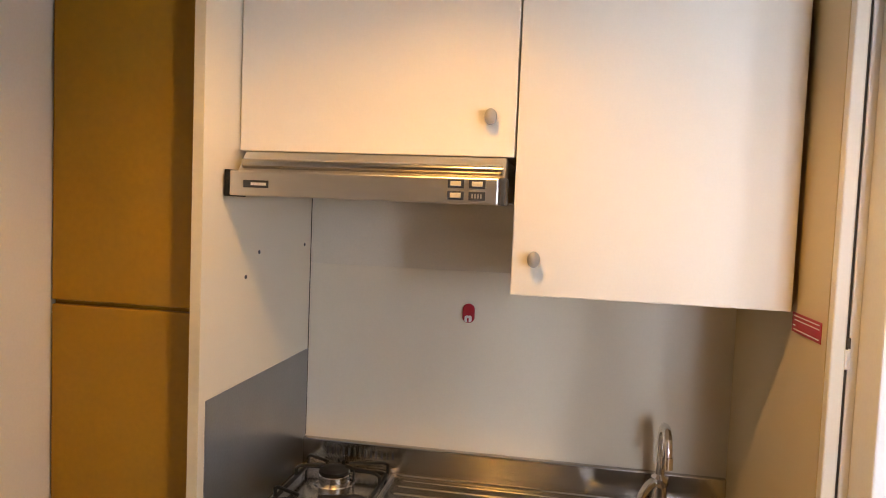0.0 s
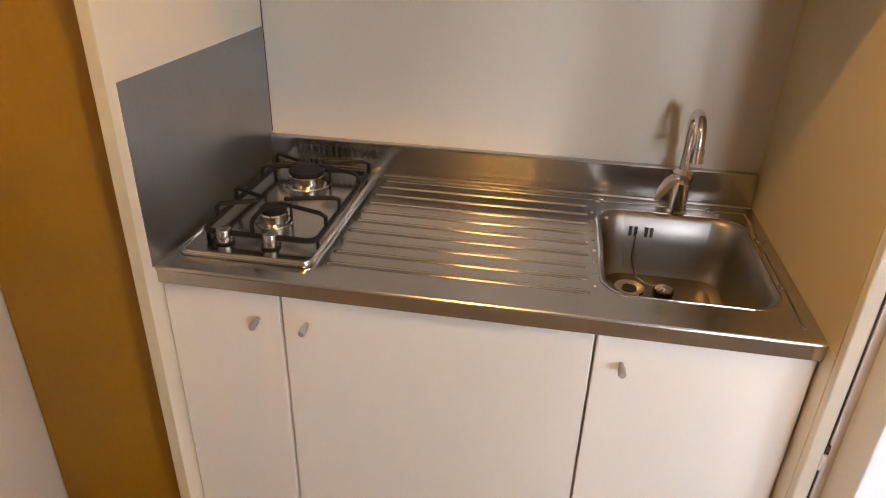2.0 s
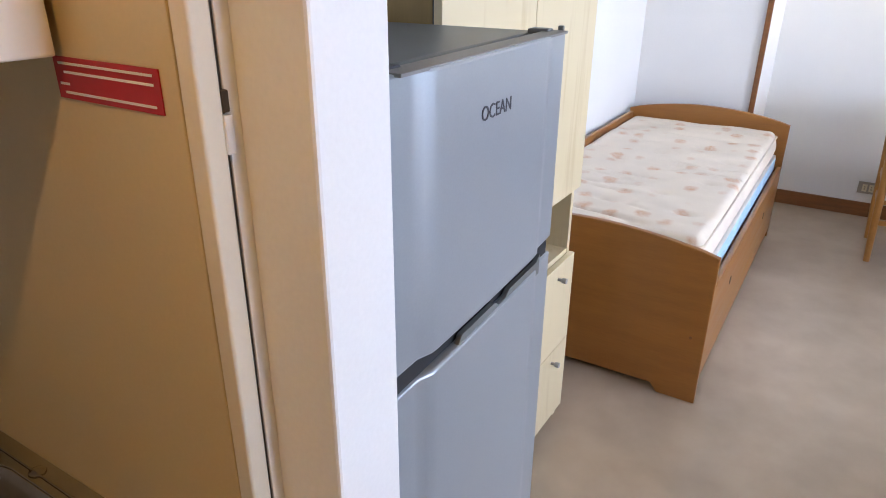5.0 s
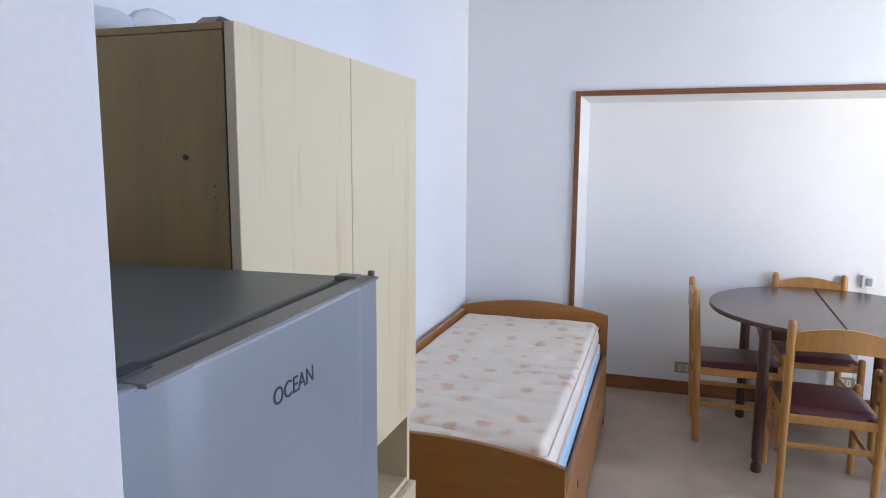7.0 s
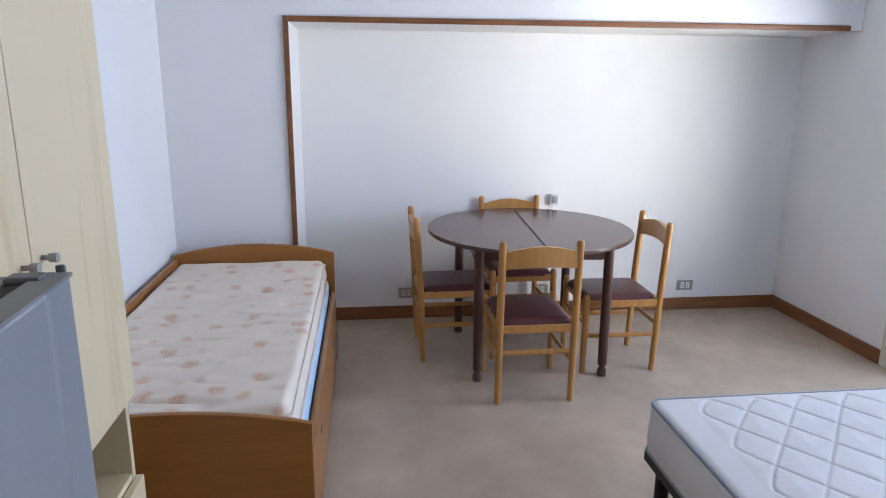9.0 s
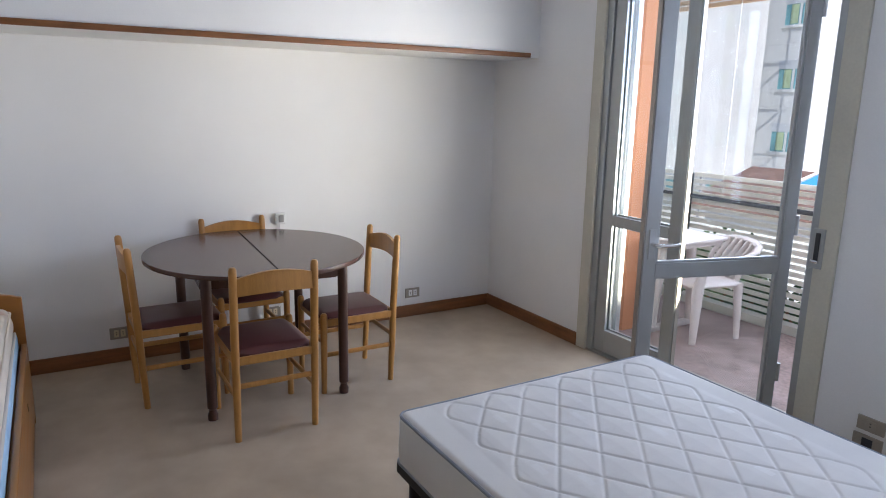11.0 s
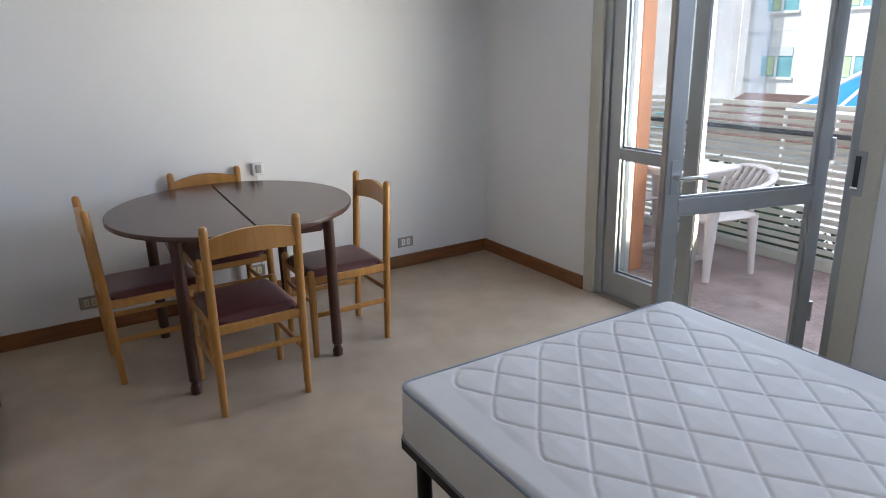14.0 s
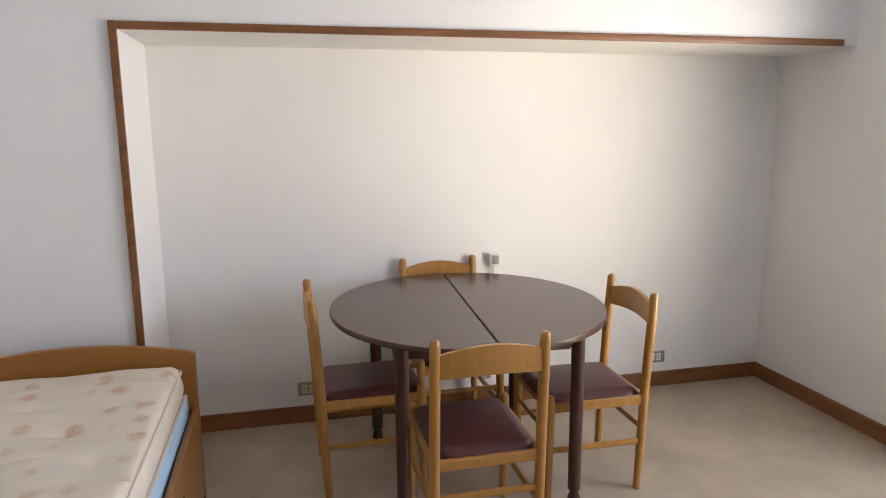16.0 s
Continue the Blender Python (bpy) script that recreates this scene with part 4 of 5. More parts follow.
copy_thing(chair, pose(4.728, 1.014, 0, 0, 0, 181))
copy_thing(chair, pose(4.470, -0.345, 0, 0, 0, -0.5))
copy_thing(chair, pose(5.268, 0.331, 0, 0, 0, 91))

# round table
TZ, RX, RY = 0.803, 0.640, 0.604
tb = thing("round_table", (0, 0, 0), "round dark walnut extending table with a centre joint", "table")
for s in (-1, 1):
    pts = [(RX * math.cos(radians(a)), s * 0.0034 + s * RY * math.sin(radians(a))) for a in range(0, 181, 4)]
    part("tabletop", prism(pts, 2, TZ - 0.024, TZ, 0.004), TABLEWOOD, tb)
part("top_joint", box((-RX + 0.01, -0.004, TZ - 0.02), (RX - 0.01, 0.004, TZ - 0.008)), INK, tb)
for sx in (-1, 1):
    part("apron", box((sx * 0.385 - 0.010, -0.345, TZ - 0.105), (sx * 0.385 + 0.010, 0.345, TZ - 0.025), 0.002), TABLEWOOD, tb)
    part("apron", box((-0.375, sx * 0.355 - 0.010, TZ - 0.105), (0.375, sx * 0.355 + 0.010, TZ - 0.025), 0.002), TABLEWOOD, tb)
    for sy in (-1, 1):
        part("leg", lathe([(0.019, 0.0), (0.026, 0.004), (0.027, 0.035), (0.020, 0.05), (0.019, 0.06), (0.027, 0.072), (0.0275, 0.35), (0.0275, TZ - 0.025)],
                          (sx * 0.391 - sy * 0.0229, sy * 0.364 + sx * 0.0246, 0), 20), TABLELEG, tb)
tb.matrix_basis = pose(4.616, 0.355, 0, 0, 0, -3.6)

# double bed
DX0, DX1, DY0, DY1, DZ0, DZ1 = 0.98, 2.905, -0.985, 0.315, 0.315, 0.520
db = thing("bed_base", (1.95, -0.34, 0), "low black steel bed base on round legs", "bed")
part("side_bar", box((DX0, DY1 - 0.035, DZ0 - 0.045), (DX1, DY1 - 0.005, DZ0 - 0.004), 0.004), BLACK, db)
part("side_bar", box((DX0, DY0 + 0.005, DZ0 - 0.045), (DX1, DY0 + 0.035, DZ0 - 0.004), 0.004), BLACK, db)
part("end_bar", box((DX1 - 0.035, DY0 + 0.035, DZ0 - 0.045), (DX1 - 0.005, DY1 - 0.035, DZ0 - 0.004), 0.004), BLACK, db)
part("end_bar", box((DX0 + 0.005, DY0 + 0.035, DZ0 - 0.045), (DX0 + 0.035, DY1 - 0.035, DZ0 - 0.004), 0.004), BLACK, db)
for i in range(12):
    x = DX0 + 0.1 + i * 0.155
    part("slat", box((x, DY0 + 0.035, DZ0 - 0.018), (x + 0.07, DY1 - 0.035, DZ0 - 0.006), 0.002), HONEY, db)
for x in (DX0 + 0.05, DX1 - 0.045):
    for y in (DY0 + 0.06, DY1 - 0.065):
        part("leg", sweep([(x, y, 0.0), (x, y, DZ0 - 0.04)], 0.026, 16), BLACK, db)


def quilted(x, y):
    """Stitched diamonds whose seams turn back in rounded points along the border."""
    v = 0.186 + 0.054 * (2.78 - x) - y
    u = 2.776 - x - 0.014 * v
    h = 0.0
    top, left, far = u + 0.115, v, 1.068 - v
    inside = min(top, 1.61 - u, left, far)
    if inside > -0.002:
        a, b = u / 0.23 + v / 0.178, u / 0.23 - v / 0.178
        d = min(abs(a - round(a)), abs(b - round(b))) * 0.141
        du, dv = u - 0.23 * round(u / 0.23), v - 0.178 * (math.floor(v / 0.178) + 0.5)
        side = min(left, far)
        if side < 0.055 and abs(du) < 0.071:
            d = abs(side - 0.774 * math.sqrt(du * du + 0.0007)) * 0.79
        elif top < 0.071 and abs(dv) < 0.055:
            d = abs(top - 1.292 * math.sqrt(dv * dv + 0.0004)) * 0.61
        h -= 0.0050 * math.exp(-(d / 0.0040) ** 2)
        h += 0.0034 * min(1.0, d / 0.07) ** 0.6 * min(1.0, max(0.0, inside) / 0.03)
    return h + 0.003 * noise.noise((x * 3, y * 3, 0.2))


m2 = thing("double_mattress", (1.95, -0.34, DZ0), "white quilted double mattress with grey piping", "mattress")
part("ticking", soft_slab(DX0, DX1, DY0, DY1, DZ0, DZ1, 0.030, 0.0052, quilted), TICKING, m2, smooth=60)
rnd = random.Random(5)
for k in range(16):
    m, q = rnd.randint(1, 11), rnd.randint(0, 5)
    x, y = 2.78 - 0.115 * m, 0.19 - 0.178 * q - (0.089 if m % 2 == 0 else 0.0)
    if 1.1 < x < 2.8 and -0.82 < y < 0.12:
        bm = bmesh.new()
        g = [[bm.verts.new((x - 0.032 + 0.008 * i, y - 0.014 + 0.007 * j, DZ1 + quilted(x - 0.032 + 0.008 * i, y - 0.014 + 0.007 * j) + 0.0008)) for j in range(5)] for i in range(9)]
        for i in range(8):
            for j in range(4):
                bm.faces.new((g[i][j], g[i + 1][j], g[i + 1][j + 1], g[i][j + 1]))
        part("woven_label", bm, LABEL, m2, "small pale woven emblem", smooth=60)
for z, out in ((DZ1 - 0.010, -0.004), (DZ0 + 0.012, 0.002)):
    loop = [(x, y, z) for x, y in rrect((DX0 + DX1) / 2, (DY0 + DY1) / 2, (DX1 - DX0) / 2 + out, (DY1 - DY0) / 2 + out, 0.045)]
    part("piping", sweep(loop + loop[:1], 0.0062, 8, cap=False), PIPING, m2)


# sockets
def socket(name, lo, hi, axis, mat, inner, label, holes=2, group="wall sockets"):
    s = thing(name, [(a + b) / 2 for a, b in zip(lo, hi)], label, "socket", group)
    part("plate", box(lo, hi, 0.003), mat, s)
    other = 1 if axis == 0 else 0
    w = (hi[other] - lo[other]) / (holes + 1)
    face = lo[axis] if axis == 0 else hi[axis]
    for i in range(holes):
        a, b = list(lo), list(hi)
        c = lo[other] + (hi[other] - lo[other]) * (i + 1) / (holes + 1)
        a[other], b[other] = c - 0.36 * w, c + 0.36 * w
        a[2], b[2] = lo[2] + 0.014, hi[2] - 0.014
        a[axis], b[axis] = face - 0.002, face + 0.002
        p = part("insert", box(a, b, 0.001), inner, s)
        for dz in (-0.007, 0.007):
            q0, q1 = list(a), list(b)
            q0[other], q1[other] = c - 0.003, c + 0.003
            q0[2], q1[2] = (lo[2] + hi[2]) / 2 + dz - 0.003, (lo[2] + hi[2]) / 2 + dz + 0.003
            q0[axis], q1[axis] = face - 0.0028, face + 0.0028
            part("pin_hole", box(q0, q1), INK, p)
    return s


socket("wall_socket", (5.321, -1.093, 0.150), (5.332, -0.970, 0.225), 0, OUTLET, WHITE_PL, "metal plate wall socket with white inserts")
socket("wall_socket", (5.321, 0.995, 0.150), (5.332, 1.108, 0.225), 0, OUTLET, IVORY, "tarnished metal plate wall socket above the skirting")
socket("wall_socket", (5.321, 0.02, 0.150), (5.332, 0.135, 0.225), 0, OUTLET, IVORY, "tarnished metal plate wall socket behind the table")
socket("wall_plate", (2.195, -1.751, 0.225), (2.315, -1.740, 0.292), 1, OUTLET, OUTLET, "grey blank metal wall plate", 1)
socket("wall_socket", (2.195, -1.751, 0.130), (2.325, -1.740, 0.205), 1, OUTLET, INK, "grey metal wall socket beside the bed", 1)
ph = thing("phone_socket", (5.325, 0.0, 0.80), "white telephone wall socket with a cable", "phone socket")
part("housing", box((5.296, -0.032, 0.812), (5.331, 0.040, 0.888), 0.006, 3), WHITE_PL, ph)
part("cradle", box((5.286, -0.014, 0.826), (5.298, 0.022, 0.876), 0.005), GREY_KNOB, ph)
part("cable", sweep([(5.31, 0.010, 0.815), (5.315, 0.010, 0.70), (5.322, 0.014, 0.45), (5.322, 0.03, 0.22)], 0.004, 8), WHITE_PL, ph)

# ---- balcony door and window ----
def leaf(name, w, h, label, bar=0.92, lever=None, s=0.09):
    """A glazed aluminium leaf, hung at the origin and reaching along +x."""
    d = thing(name, (0, 0, 0), label, "door", "balcony door leaves", "structure")
    t = 0.022
    for x in (0.0, w - s):
        part("stile", box((x, -t, 0.02), (x + s, t, h), 0.003), ALU, d)
    part("bottom_rail", box((s, -t, 0.02), (w - s, t, 0.175), 0.003), ALU, d)
    part("cross_rail", box((s, -t, bar - 0.032), (w - s, t, bar + 0.032), 0.003), ALU, d)
    part("top_rail", box((s, -t, h - 0.075), (w - s, t, h), 0.003), ALU, d)
    for z0, z1 in ((0.175, bar - 0.032), (bar + 0.032, h - 0.075)):
        g = part("pane", box((s, -0.003, z0), (w - s, 0.003, z1)), GLASS, d, "clear glass pane")
        g.visible_shadow = False
        for a, b in (((s, 0.004, z0), (w - s, 0.016, z0 + 0.012)), ((s, 0.004, z1 - 0.012), (w - s, 0.016, z1)),
                     ((s, 0.004, z0), (s + 0.012, 0.016, z1)), ((w - s - 0.012, 0.004, z0), (w - s, 0.016, z1))):
            part("bead", box(a, b, 0.002), ALU, d)
    for z in (0.30, 1.05, 2.05):
        part("hinge", sweep([(-0.006, t, z), (-0.006, t, z + 0.095)], 0.010, 10), ALU, d)
    part("edge_strip", box((w, -t + 0.006, 0.03), (w + 0.006, t - 0.006, h - 0.01), 0.001), OUTLET, d, "brass coloured lock edge")
    if lever:
        hd = part("lever", sweep([(w - 0.036, t, lever), (w - 0.036, t + 0.045, lever), (w - 0.046, t + 0.052, lever), (w - 0.15, t + 0.052, lever)], [0.010, 0.010, 0.010, 0.009], 12), CHROME, d)
        part("lever_plate", box((w - 0.054, t - 0.001, lever - 0.07), (w - 0.018, t + 0.006, lever + 0.07), 0.003), ALU, hd)
    return d


fm = thing("door_frame", (3.36, -1.79, 0), "beige painted casing and grey metal frame of the balcony door", "door frame", kind="structure")
for x0, x1 in ((X1 - 0.012, X1 + 0.075), (X0 - 0.09, X0 + 0.012)):
    part("casing", box((x0, -1.757, 0.0), (x1, -1.735, DZ + 0.07), 0.004), BEIGE_FRAME, fm)
part("casing", box((X0 + 0.012, -1.757, DZ - 0.012), (X1 - 0.012, -1.735, DZ + 0.07), 0.004), BEIGE_FRAME, fm)
for x0, x1 in ((X1 - 0.06, X1 - 0.001), (X0 + 0.001, X0 + 0.06)):
    part("jamb", box((x0, -1.845, 0.012), (x1, -1.758, DZ - 0.001), 0.004), ALU, fm)
part("head", box((X0 + 0.06, -1.845, DZ - 0.06), (X1 - 0.06, -1.758, DZ - 0.001), 0.004), ALU, fm)
part("shutter_guide", box((X1 - 0.04, -2.03, 0.012), (X1 - 0.001, -1.99, DZ - 0.001), 0.003), ALU, fm)
part("shutter_guide", box((X0 + 0.001, -2.03, 0.012), (X0 + 0.04, -1.99, DZ - 0.001), 0.003), ALU, fm)
fixed = leaf("door_1", 0.645, 2.355, "closed grey metal balcony door leaf with two panes")
fixed.matrix_basis = pose(4.066, -1.795, 0, 0, 0, 180)
opened = leaf("door_2", 0.800, 2.355, "open grey metal balcony door leaf with a lever", lever=1.03, s=0.064, bar=0.905)
opened.matrix_basis = pose(2.740, -1.735, 0, 0, 0, 73.7)


def winder(x, z, label):
    w = thing("shutter_strap", (x, -1.74, z), label, "shutter strap", "shutter straps")
    part("plate", box((x - 0.030, -1.752, z - 0.095), (x + 0.030, -1.728, z + 0.095), 0.004), ALU, w)
    part("strap", box((x - 0.011, -1.7295, z - 0.060), (x + 0.011, -1.722, z + 0.075), 0.003), DARK_RAIL, w, "dark webbing strap")
    part("strap_roll", sweep([(x - 0.016, -1.726, z - 0.062), (x + 0.016, -1.726, z - 0.062)], 0.009, 12), CHROME, w)


winder(2.600, 1.005, "grey metal shutter strap winder by the balcony door")
winder(2.145, 0.985, "grey metal shutter strap winder by the window")

wi = thing("window_1", (1.55, -1.80, 0.9), "closed window with beige casing and grey metal sashes", "window", kind="structure")
for a, b in (((2.088, -1.757, 0.885), (2.178, -1.735, 2.47)), ((0.922, -1.757, 0.885), (1.012, -1.735, 2.47)), ((1.012, -1.757, 2.388), (2.088, -1.735, 2.47))):
    part("casing", box(a, b, 0.004), BEIGE_FRAME, wi)
part("window_sill", box((0.90, -1.90, 0.858), (2.20, -1.722, 0.886), 0.005), BEIGE_FRAME, wi)
for a, b in (((2.05, -1.86, 0.90), (2.098, -1.76, 2.398)), ((1.002, -1.86, 0.90), (1.05, -1.76, 2.398)), ((1.05, -1.86, 2.35), (2.05, -1.76, 2.398)), ((1.05, -1.86, 0.90), (2.05, -1.76, 0.94))):
    part("window_frame", box(a, b, 0.003), ALU, wi)
for x0, x1 in ((1.052, 1.548), (1.552, 2.048)):
    sa = part("sash", boxes([((x0, -1.83, 0.942), (x0 + 0.055, -1.77, 2.348)), ((x1 - 0.055, -1.83, 0.942), (x1, -1.77, 2.348)),
                             ((x0 + 0.055, -1.83, 0.942), (x1 - 0.055, -1.77, 0.999)), ((x0 + 0.055, -1.83, 2.29), (x1 - 0.055, -1.77, 2.348))], 0.003), ALU, wi)
    g = part("pane", box((x0 + 0.055, -1.803, 0.999), (x1 - 0.055, -1.797, 2.29)), GLASS, wi, "clear glass pane")
    g.visible_shadow = False
part("latch", box((2.062, -1.768, 1.02), (2.092, -1.742, 1.06), 0.004), ALU, wi)

# ---- balcony ----
setting("balcony_floor", box((-1.2, -3.50, -0.16), (5.60, -2.05, -0.02), 0.004), BALC_FLOOR, "dull red brown balcony paving", "balcony floor")
setting("balcony_soffit", box((-1.2, -3.50, 2.72), (5.60, -2.05, 2.90)), WALL, "white underside of the balcony above", "ceiling")
# Storeys out of view, added to cast the house's shade on the yard.
setting("wall_upper", box((-0.98, -2.05, 2.90), (9.0, 2.57, 10.0)), FACADE, "unseen plain storeys added above to shade the yard", "wall")
setting("wall_neighbour", box((5.60, -2.05, -4.0), (9.0, 2.57, 2.90)), FACADE, "plain rendered wall of the neighbouring flat", "wall")
setting("wall_below", box((-0.98, -2.05, -4.0), (5.42, 2.57, -0.16)), FACADE, "plain rendered storey below the flat", "wall")
setting("pilaster", box((4.325, -2.42, -0.02), (4.475, -2.30, 2.72), 0.004), ORANGE, "orange painted balcony pillar", "pillar")
kerb = setting("balcony_kerb", box((-1.2, -3.46, -0.02), (5.60, -3.36, 0.05), 0.004), SLAT, "cream kerb along the balcony edge", "kerb")

rail = thing("balcony_railing", (3.0, -3.42, 0), "dark iron balcony railing screened with cream slats", "railing")
part("handrail", box((-1.2, -3.425, 0.895), (5.60, -3.385, 0.925), 0.004), DARK_RAIL, rail)
post = None
for i in range(4):
    x = -0.87 + i * 1.86
    if post is None:
        post, px0 = part("post", box((x, -3.424, 0.05), (x + 0.04, -3.388, 1.10), 0.003), DARK_RAIL, rail), x
    else:
        o = new("post", post.data)
        o.parent, o.location = rail, (x - px0, 0, 0)
sl = None
for i in range(19):
    z = 0.075 + i * 0.0555
    if sl is None:
        sl, sz0 = part("slat", box((-1.2, -3.448, z), (5.60, -3.432, z + 0.036), 0.003), SLAT, rail), z
    else:
        o = new("slat", sl.data)
        o.parent, o.location = rail, (0, 0, z - sz0)

blind = thing("roller_blind", (3.0, -3.40, 2.44), "rolled up tan wooden slat blind over the balcony", "blind")
bs = None
for i in range(6):
    z = 2.44 + i * 0.046
    if bs is None:
        bs, bz0 = part("slat", box((0.6, -3.42, z), (5.5, -3.404, z + 0.036), 0.004), BAMBOO, blind), z
    else:
        o = new("slat", bs.data)
        o.parent, o.location = blind, (0, 0, z - bz0)
part("roll", sweep([(0.6, -3.41, 2.70), (5.5, -3.41, 2.70)], 0.035, 14), BAMBOO, blind)
for x in (1.5, 3.0, 4.4):
    part("cord", sweep([(x, -3.40, 2.70), (x, -3.40, 0.95)], 0.003, 6), SLAT, blind)


def plastic_table(x0, x1, y0, y1):
    cx, cy = (x0 + x1) / 2, (y0 + y1) / 2
    t = thing("plastic_table", (cx, cy, -0.02), "white plastic garden table on trestle feet", "table")
    part("tabletop", prism(rrect(cx, cy, (x1 - x0) / 2, (y1 - y0) / 2, 0.04), 2, 0.692, 0.715, 0.006), GARDEN_PL, t)
    part("apron", prism(rrect(cx, cy, (x1 - x0) / 2 - 0.03, (y1 - y0) / 2 - 0.03, 0.04), 2, 0.660, 0.692, 0.002), GARDEN_PL, t)
    for x in (x0 + 0.26, x1 - 0.10):
        part("floor_bar", box((x - 0.025, y0 - 0.02, -0.02), (x + 0.025, y1 + 0.02, 0.028), 0.010), GARDEN_PL, t)
        for y, q in ((y0 + 0.05, y0 + 0.10), (y1 - 0.05, y1 - 0.10)):
            part("leg", sweep([(x, y, 0.02), (x, y, 0.10), (x, q, 0.67)], [0.030, 0.030, 0.040], 12), GARDEN_PL, t)


def plastic_chair():
    c = thing("plastic_chair", (0, 0, 0), "pinkish white stacking plastic garden armchair", "chair", "garden chairs")
    part("seat", soft_slab(-0.225, 0.225, -0.02, 0.42, 0.400, 0.435, 0.014, 0.03, lambda x, y: -0.012 * (1 - (x / 0.22) ** 2)), GARDEN_PL, c, smooth=60)
    for s in (-1, 1):
        part("front_leg", sweep([(s * 0.255, 0.41, 0), (s * 0.232, 0.385, 0.40), (s * 0.240, 0.37, 0.50), (s * 0.255, 0.36, 0.59)], [0.026, 0.046, 0.036, 0.026], 12, squash=0.7), GARDEN_PL, c)
        part("rear_leg", sweep([(s * 0.235, 0.005, 0), (s * 0.215, 0.02, 0.42)], [0.022, 0.040], 12, squash=0.7), GARDEN_PL, c)
    half = [(0.255, 0.41, 0.585), (0.268, 0.30, 0.606), (0.272, 0.15, 0.614), (0.266, 0.02, 0.624), (0.245, -0.08, 0.645), (0.195, -0.15, 0.676), (0.105, -0.185, 0.698)]
    loop = half + [(0.0, -0.195, 0.704)] + [(-x, y, z) for x, y, z in reversed(half)]
    part("arm_and_back_rim", sweep(loop, 0.027, 12, squash=0.5), GARDEN_PL, c)
    for x in (-0.18, -0.12, -0.06, 0.0, 0.06, 0.12, 0.18):
        k = (x / 0.245) ** 2
        part("back_slat", sweep([(x * 0.92, -0.005, 0.425), (x * 0.97, -0.07 + 0.03 * k, 0.56), (x, -0.185 + 0.06 * k, 0.695 - 0.04 * k)], 0.024, 10, squash=0.35), GARDEN_PL, c)
    return c


plastic_table(3.95, 4.72, -2.95, -2.45)
pc = plastic_chair()
pc.matrix_basis = pose(4.027, -2.984, -0.02, 0, 0, -12)
copy_thing(pc, pose(5.02, -2.72, -0.02, 0, 0, 88))

# ---- outside ----
setting("ground", box((-160, -260, -4.2), (200, 60, -4.0)), GROUND, "pale concrete yard between the houses", "ground")
house = thing("apartment_building", (14, -34, -4), "white rendered apartment building with rows of shuttered windows", "building")
part("wall", box((-30, -40, -4), (40, -30, 14)), FACADE, house)
part("roof", box((-30.5, -40.5, 14), (40.5, -29.5, 14.5), 0.05), ROOF_TILE, house)
for zi in range(5):
    part("string_course", box((-30, -30.06, -1.22 + zi * 3.0), (40, -29.99, -1.08 + zi * 3.0), 0.01), FACADE, house)
first = None
for xi in range(13):
    for zi in range(5):
        x, z = 21.1 - 3.6 * (9 - xi), -2.67 + zi * 3.0
        if first is None:
            w = part("window", box((x - 0.78, -30.03, z - 0.66), (x + 0.78, -29.98, z + 0.66)), TEAL, house, "teal reflecting window")
            parts = [w,
                     part("shutter_box", box((x - 0.80, -29.99, z + 0.30), (x + 0.80, -29.94, z + 0.72)), SHUTTER, w),
                     part("sill", box((x - 0.92, -30.0, z - 0.78), (x + 0.92, -29.86, z - 0.66)), FACADE, w),
                     part("mullion", box((x - 0.06, -29.99, z - 0.66), (x + 0.06, -29.95, z + 0.3)), FACADE, w),
                     part("curtain", box((x + 0.12, -29.985, z - 0.6), (x + 0.5, -29.97, z + 0.28)), CURTAIN, w)]
            first, fx, fz = parts, x, z
        else:
            w = new("window", first[0].data)
            w.parent, w.location = house, (x - fx, 0, z - fz)
            for p in first[1:]:
                o = new(p.name.split(".")[0], p.data)
                o.parent = w
sc = thing("scaffold", (27, -28.6, -4), "tube scaffold draped with grey white netting on the building", "scaffold")
bm = bmesh.new()
n, mz = 30, 20
grid = [[bm.verts.new((21.2 + 13.5 * i / n, -27.7 + 0.15 * noise.noise((i * 0.5, j * 0.35, 4.1)), -1.66 + 16 * j / mz)) for j in range(mz + 1)] for i in range(n + 1)]
for i in range(n):
    for j in range(mz):
        bm.faces.new((grid[i][j], grid[i + 1][j], grid[i + 1][j + 1], grid[i][j + 1]))
part("netting", bm, SHEETING, sc, smooth=60)
for x in (21.8, 24.2, 24.8, 27.4, 30.4):
    part("upright", sweep([(x, -27.95, -4), (x, -27.95, 13.5)], 0.07, 8), POLE, sc)
for z in (-0.2, 2.0, 4.2, 6.4):
    part("ledger", sweep([(21.5, -27.9, z), (34, -27.9, z)], 0.05, 8), POLE, sc)
for z in (0.0, 2.2, 4.4):
    part("brace", sweep([(24.8, -27.88, z), (27.4, -27.88, z + 2.0)], 0.045, 8), POLE, sc)
    part("brace", sweep([(24.2, -27.88, z), (21.8, -27.88, z + 2.0)], 0.045, 8), POLE, sc)
shed = thing("low_building", (11, -17, -4), "low outbuilding with a shallow terracotta roof", "building")
part("wall", box((3.0, -20, -4), (13.6, -15, -0.95)), FACADE, shed)
part("roof", prism([(-20.4, -0.9), (-17.5, -0.05), (-14.6, -0.9), (-14.6, -1.05), (-20.4, -1.05)], 0, 2.6, 14.0), ROOF_TILE, shed)
tent = thing("canvas_gazebo", (8.2, -12, -4), "bright blue canvas gazebo with white edges", "gazebo")
bm = bmesh.new()
apex = bm.verts.new((7.6, -12.9, 1.25))
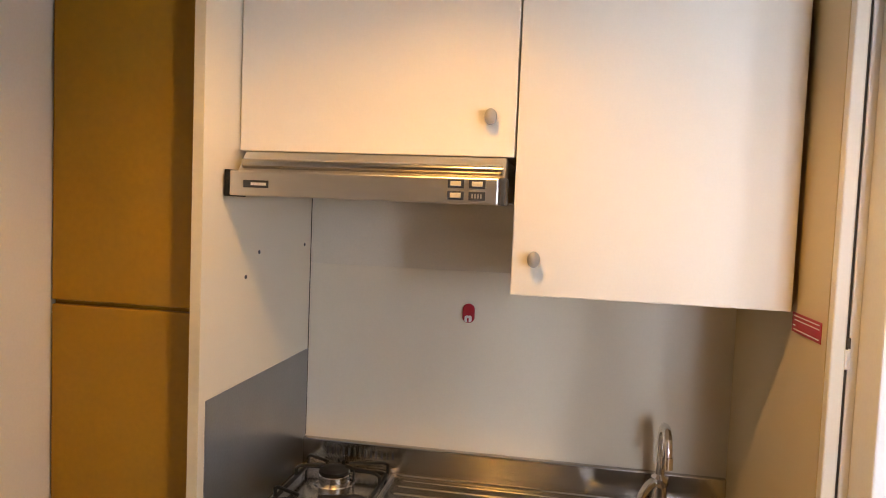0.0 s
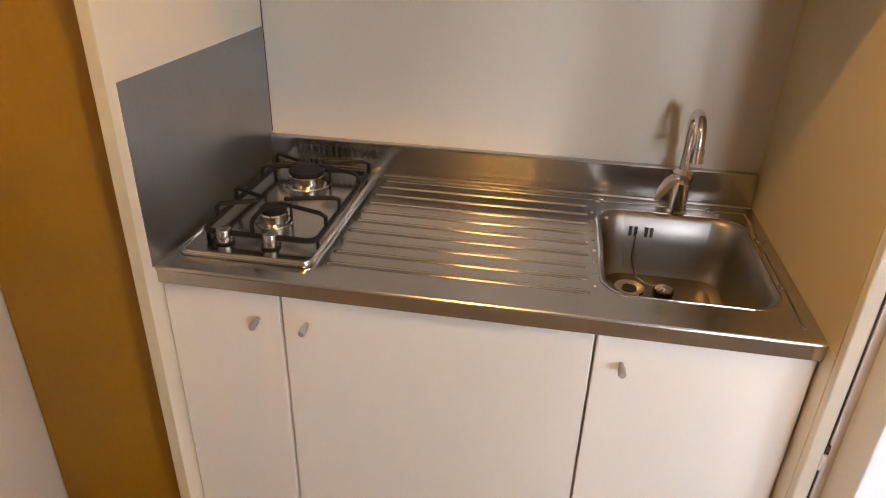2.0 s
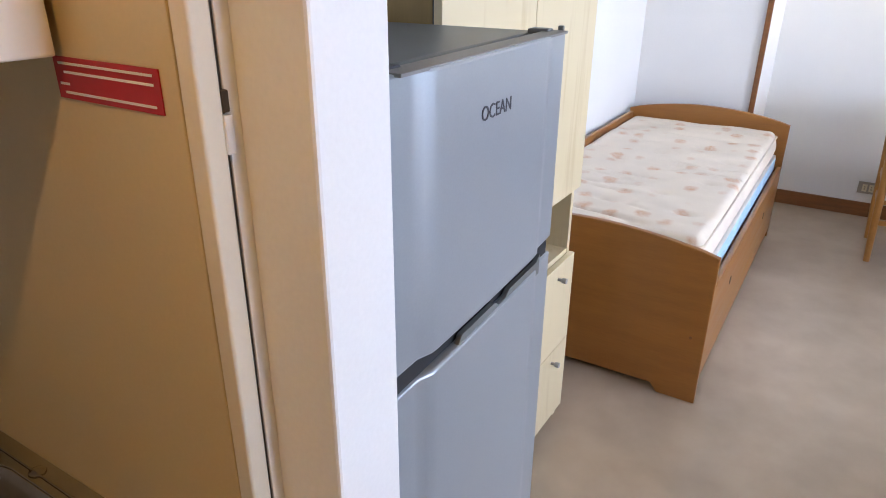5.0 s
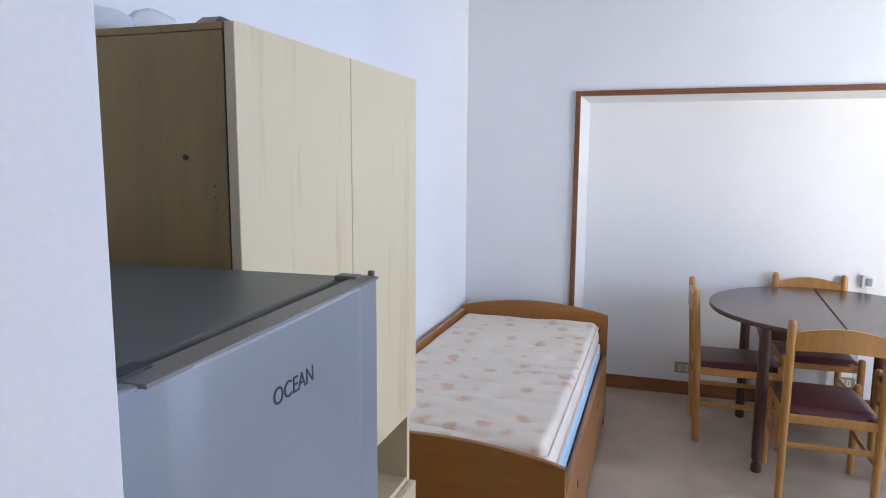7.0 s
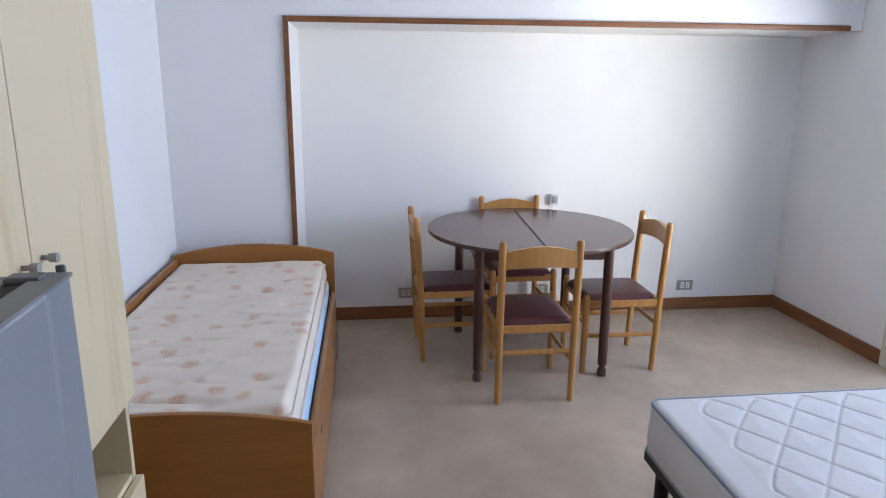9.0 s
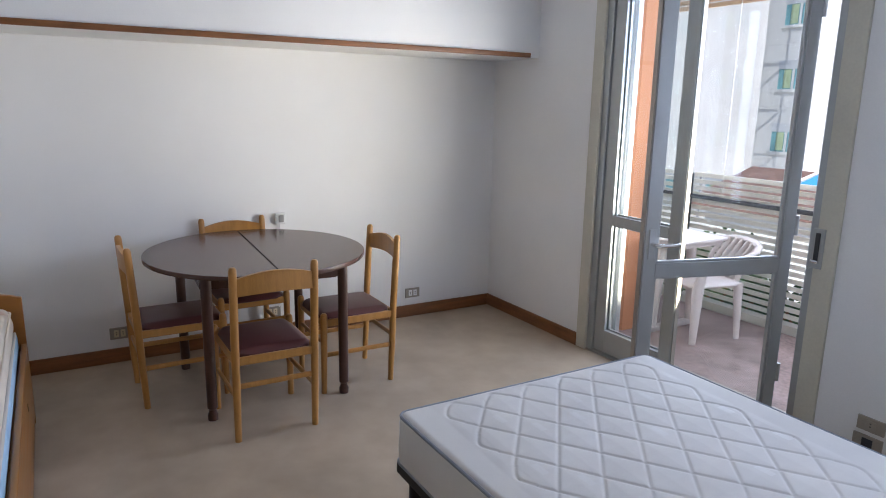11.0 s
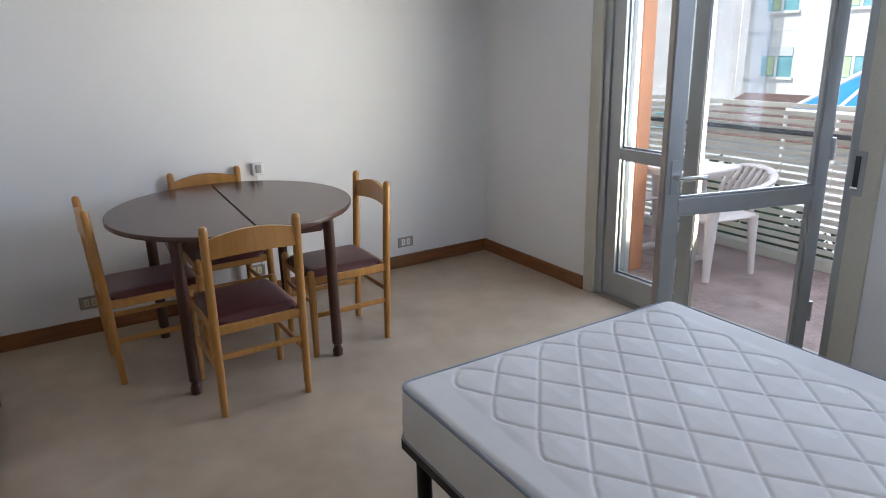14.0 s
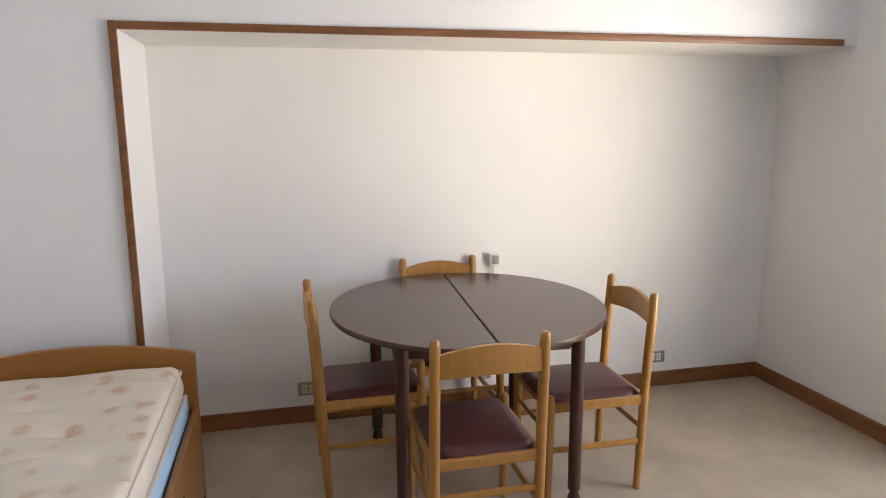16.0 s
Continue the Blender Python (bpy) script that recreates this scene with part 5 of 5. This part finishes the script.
cs = [bm.verts.new(p) for p in ((9.25, -12.0, 0.10), (6.0, -12.0, 0.14), (6.0, -14.0, 0.10), (9.25, -14.0, 0.10))]
for i in range(4):
    bm.faces.new((cs[i], cs[(i + 1) % 4], apex))
bm.faces.new(cs)
bmesh.ops.recalc_face_normals(bm, faces=bm.faces[:])
part("canopy", bm, BLUE_TENT, tent)
for a, b in (((9.25, -12.0, 0.10), (6.0, -12.0, 0.14)), ((9.25, -12.0, 0.10), (7.6, -12.9, 1.25)), ((8.3, -12.0, 0.12), (7.6, -12.9, 1.25)), ((6.0, -12.0, 0.14), (7.6, -12.9, 1.25))):
    part("edge_band", sweep([a, b], 0.045, 8), WHITE_PL, tent)
for x in (6.0, 9.25):
    for y in (-12.0, -14.0):
        part("pole", sweep([(x, y, -4.0), (x, y, 0.1)], 0.04, 8), WHITE_PL, tent)


def shrub(x, y, top, r):
    t = thing("shrub", (x, y, -4), "dense dark green shrub in the yard", "shrub", "yard shrubs")
    part("trunk", sweep([(x, y, -4), (x + 0.05, y, -3), (x, y + 0.05, top - 1.2)], [0.12, 0.09, 0.05], 10), TRIMWOOD, t)
    for k in range(5):
        a = k * 1.3
        part("limb", sweep([(x, y, -2.6), (x + 0.5 * math.cos(a), y + 0.5 * math.sin(a), -1.6), (x + 0.9 * r * math.cos(a), y + 0.9 * r * math.sin(a), top - 1.0)], [0.06, 0.04, 0.015], 8), TRIMWOOD, t)
    bm = bmesh.new()
    rnd = random.Random(int(x * 10))
    for k in range(2200):
        d = Vector((rnd.gauss(0, 1), rnd.gauss(0, 1), rnd.gauss(0, 1))).normalized()
        f = r * (0.55 + 0.5 * rnd.random() + 0.25 * noise.noise(d * 2.3 + Vector((x, 0, 0))))
        p = Vector((x, y, top - 1.1 * r)) + Vector((d.x * f, d.y * f, d.z * f * 1.05))
        u = Vector((rnd.gauss(0, 1), rnd.gauss(0, 1), rnd.gauss(0, 1))).normalized() * 0.09
        v = u.orthogonal().normalized() * 0.05
        bm.faces.new([bm.verts.new(q) for q in (p - u, p + v, p + u, p - v)])
    c = part("crown", bm, FOLIAGE, t)
    c["kind"] = "stuff"


shrub(9.2, -10.0, -0.7, 1.2)
shrub(7.6, -9.4, -1.3, 1.0)
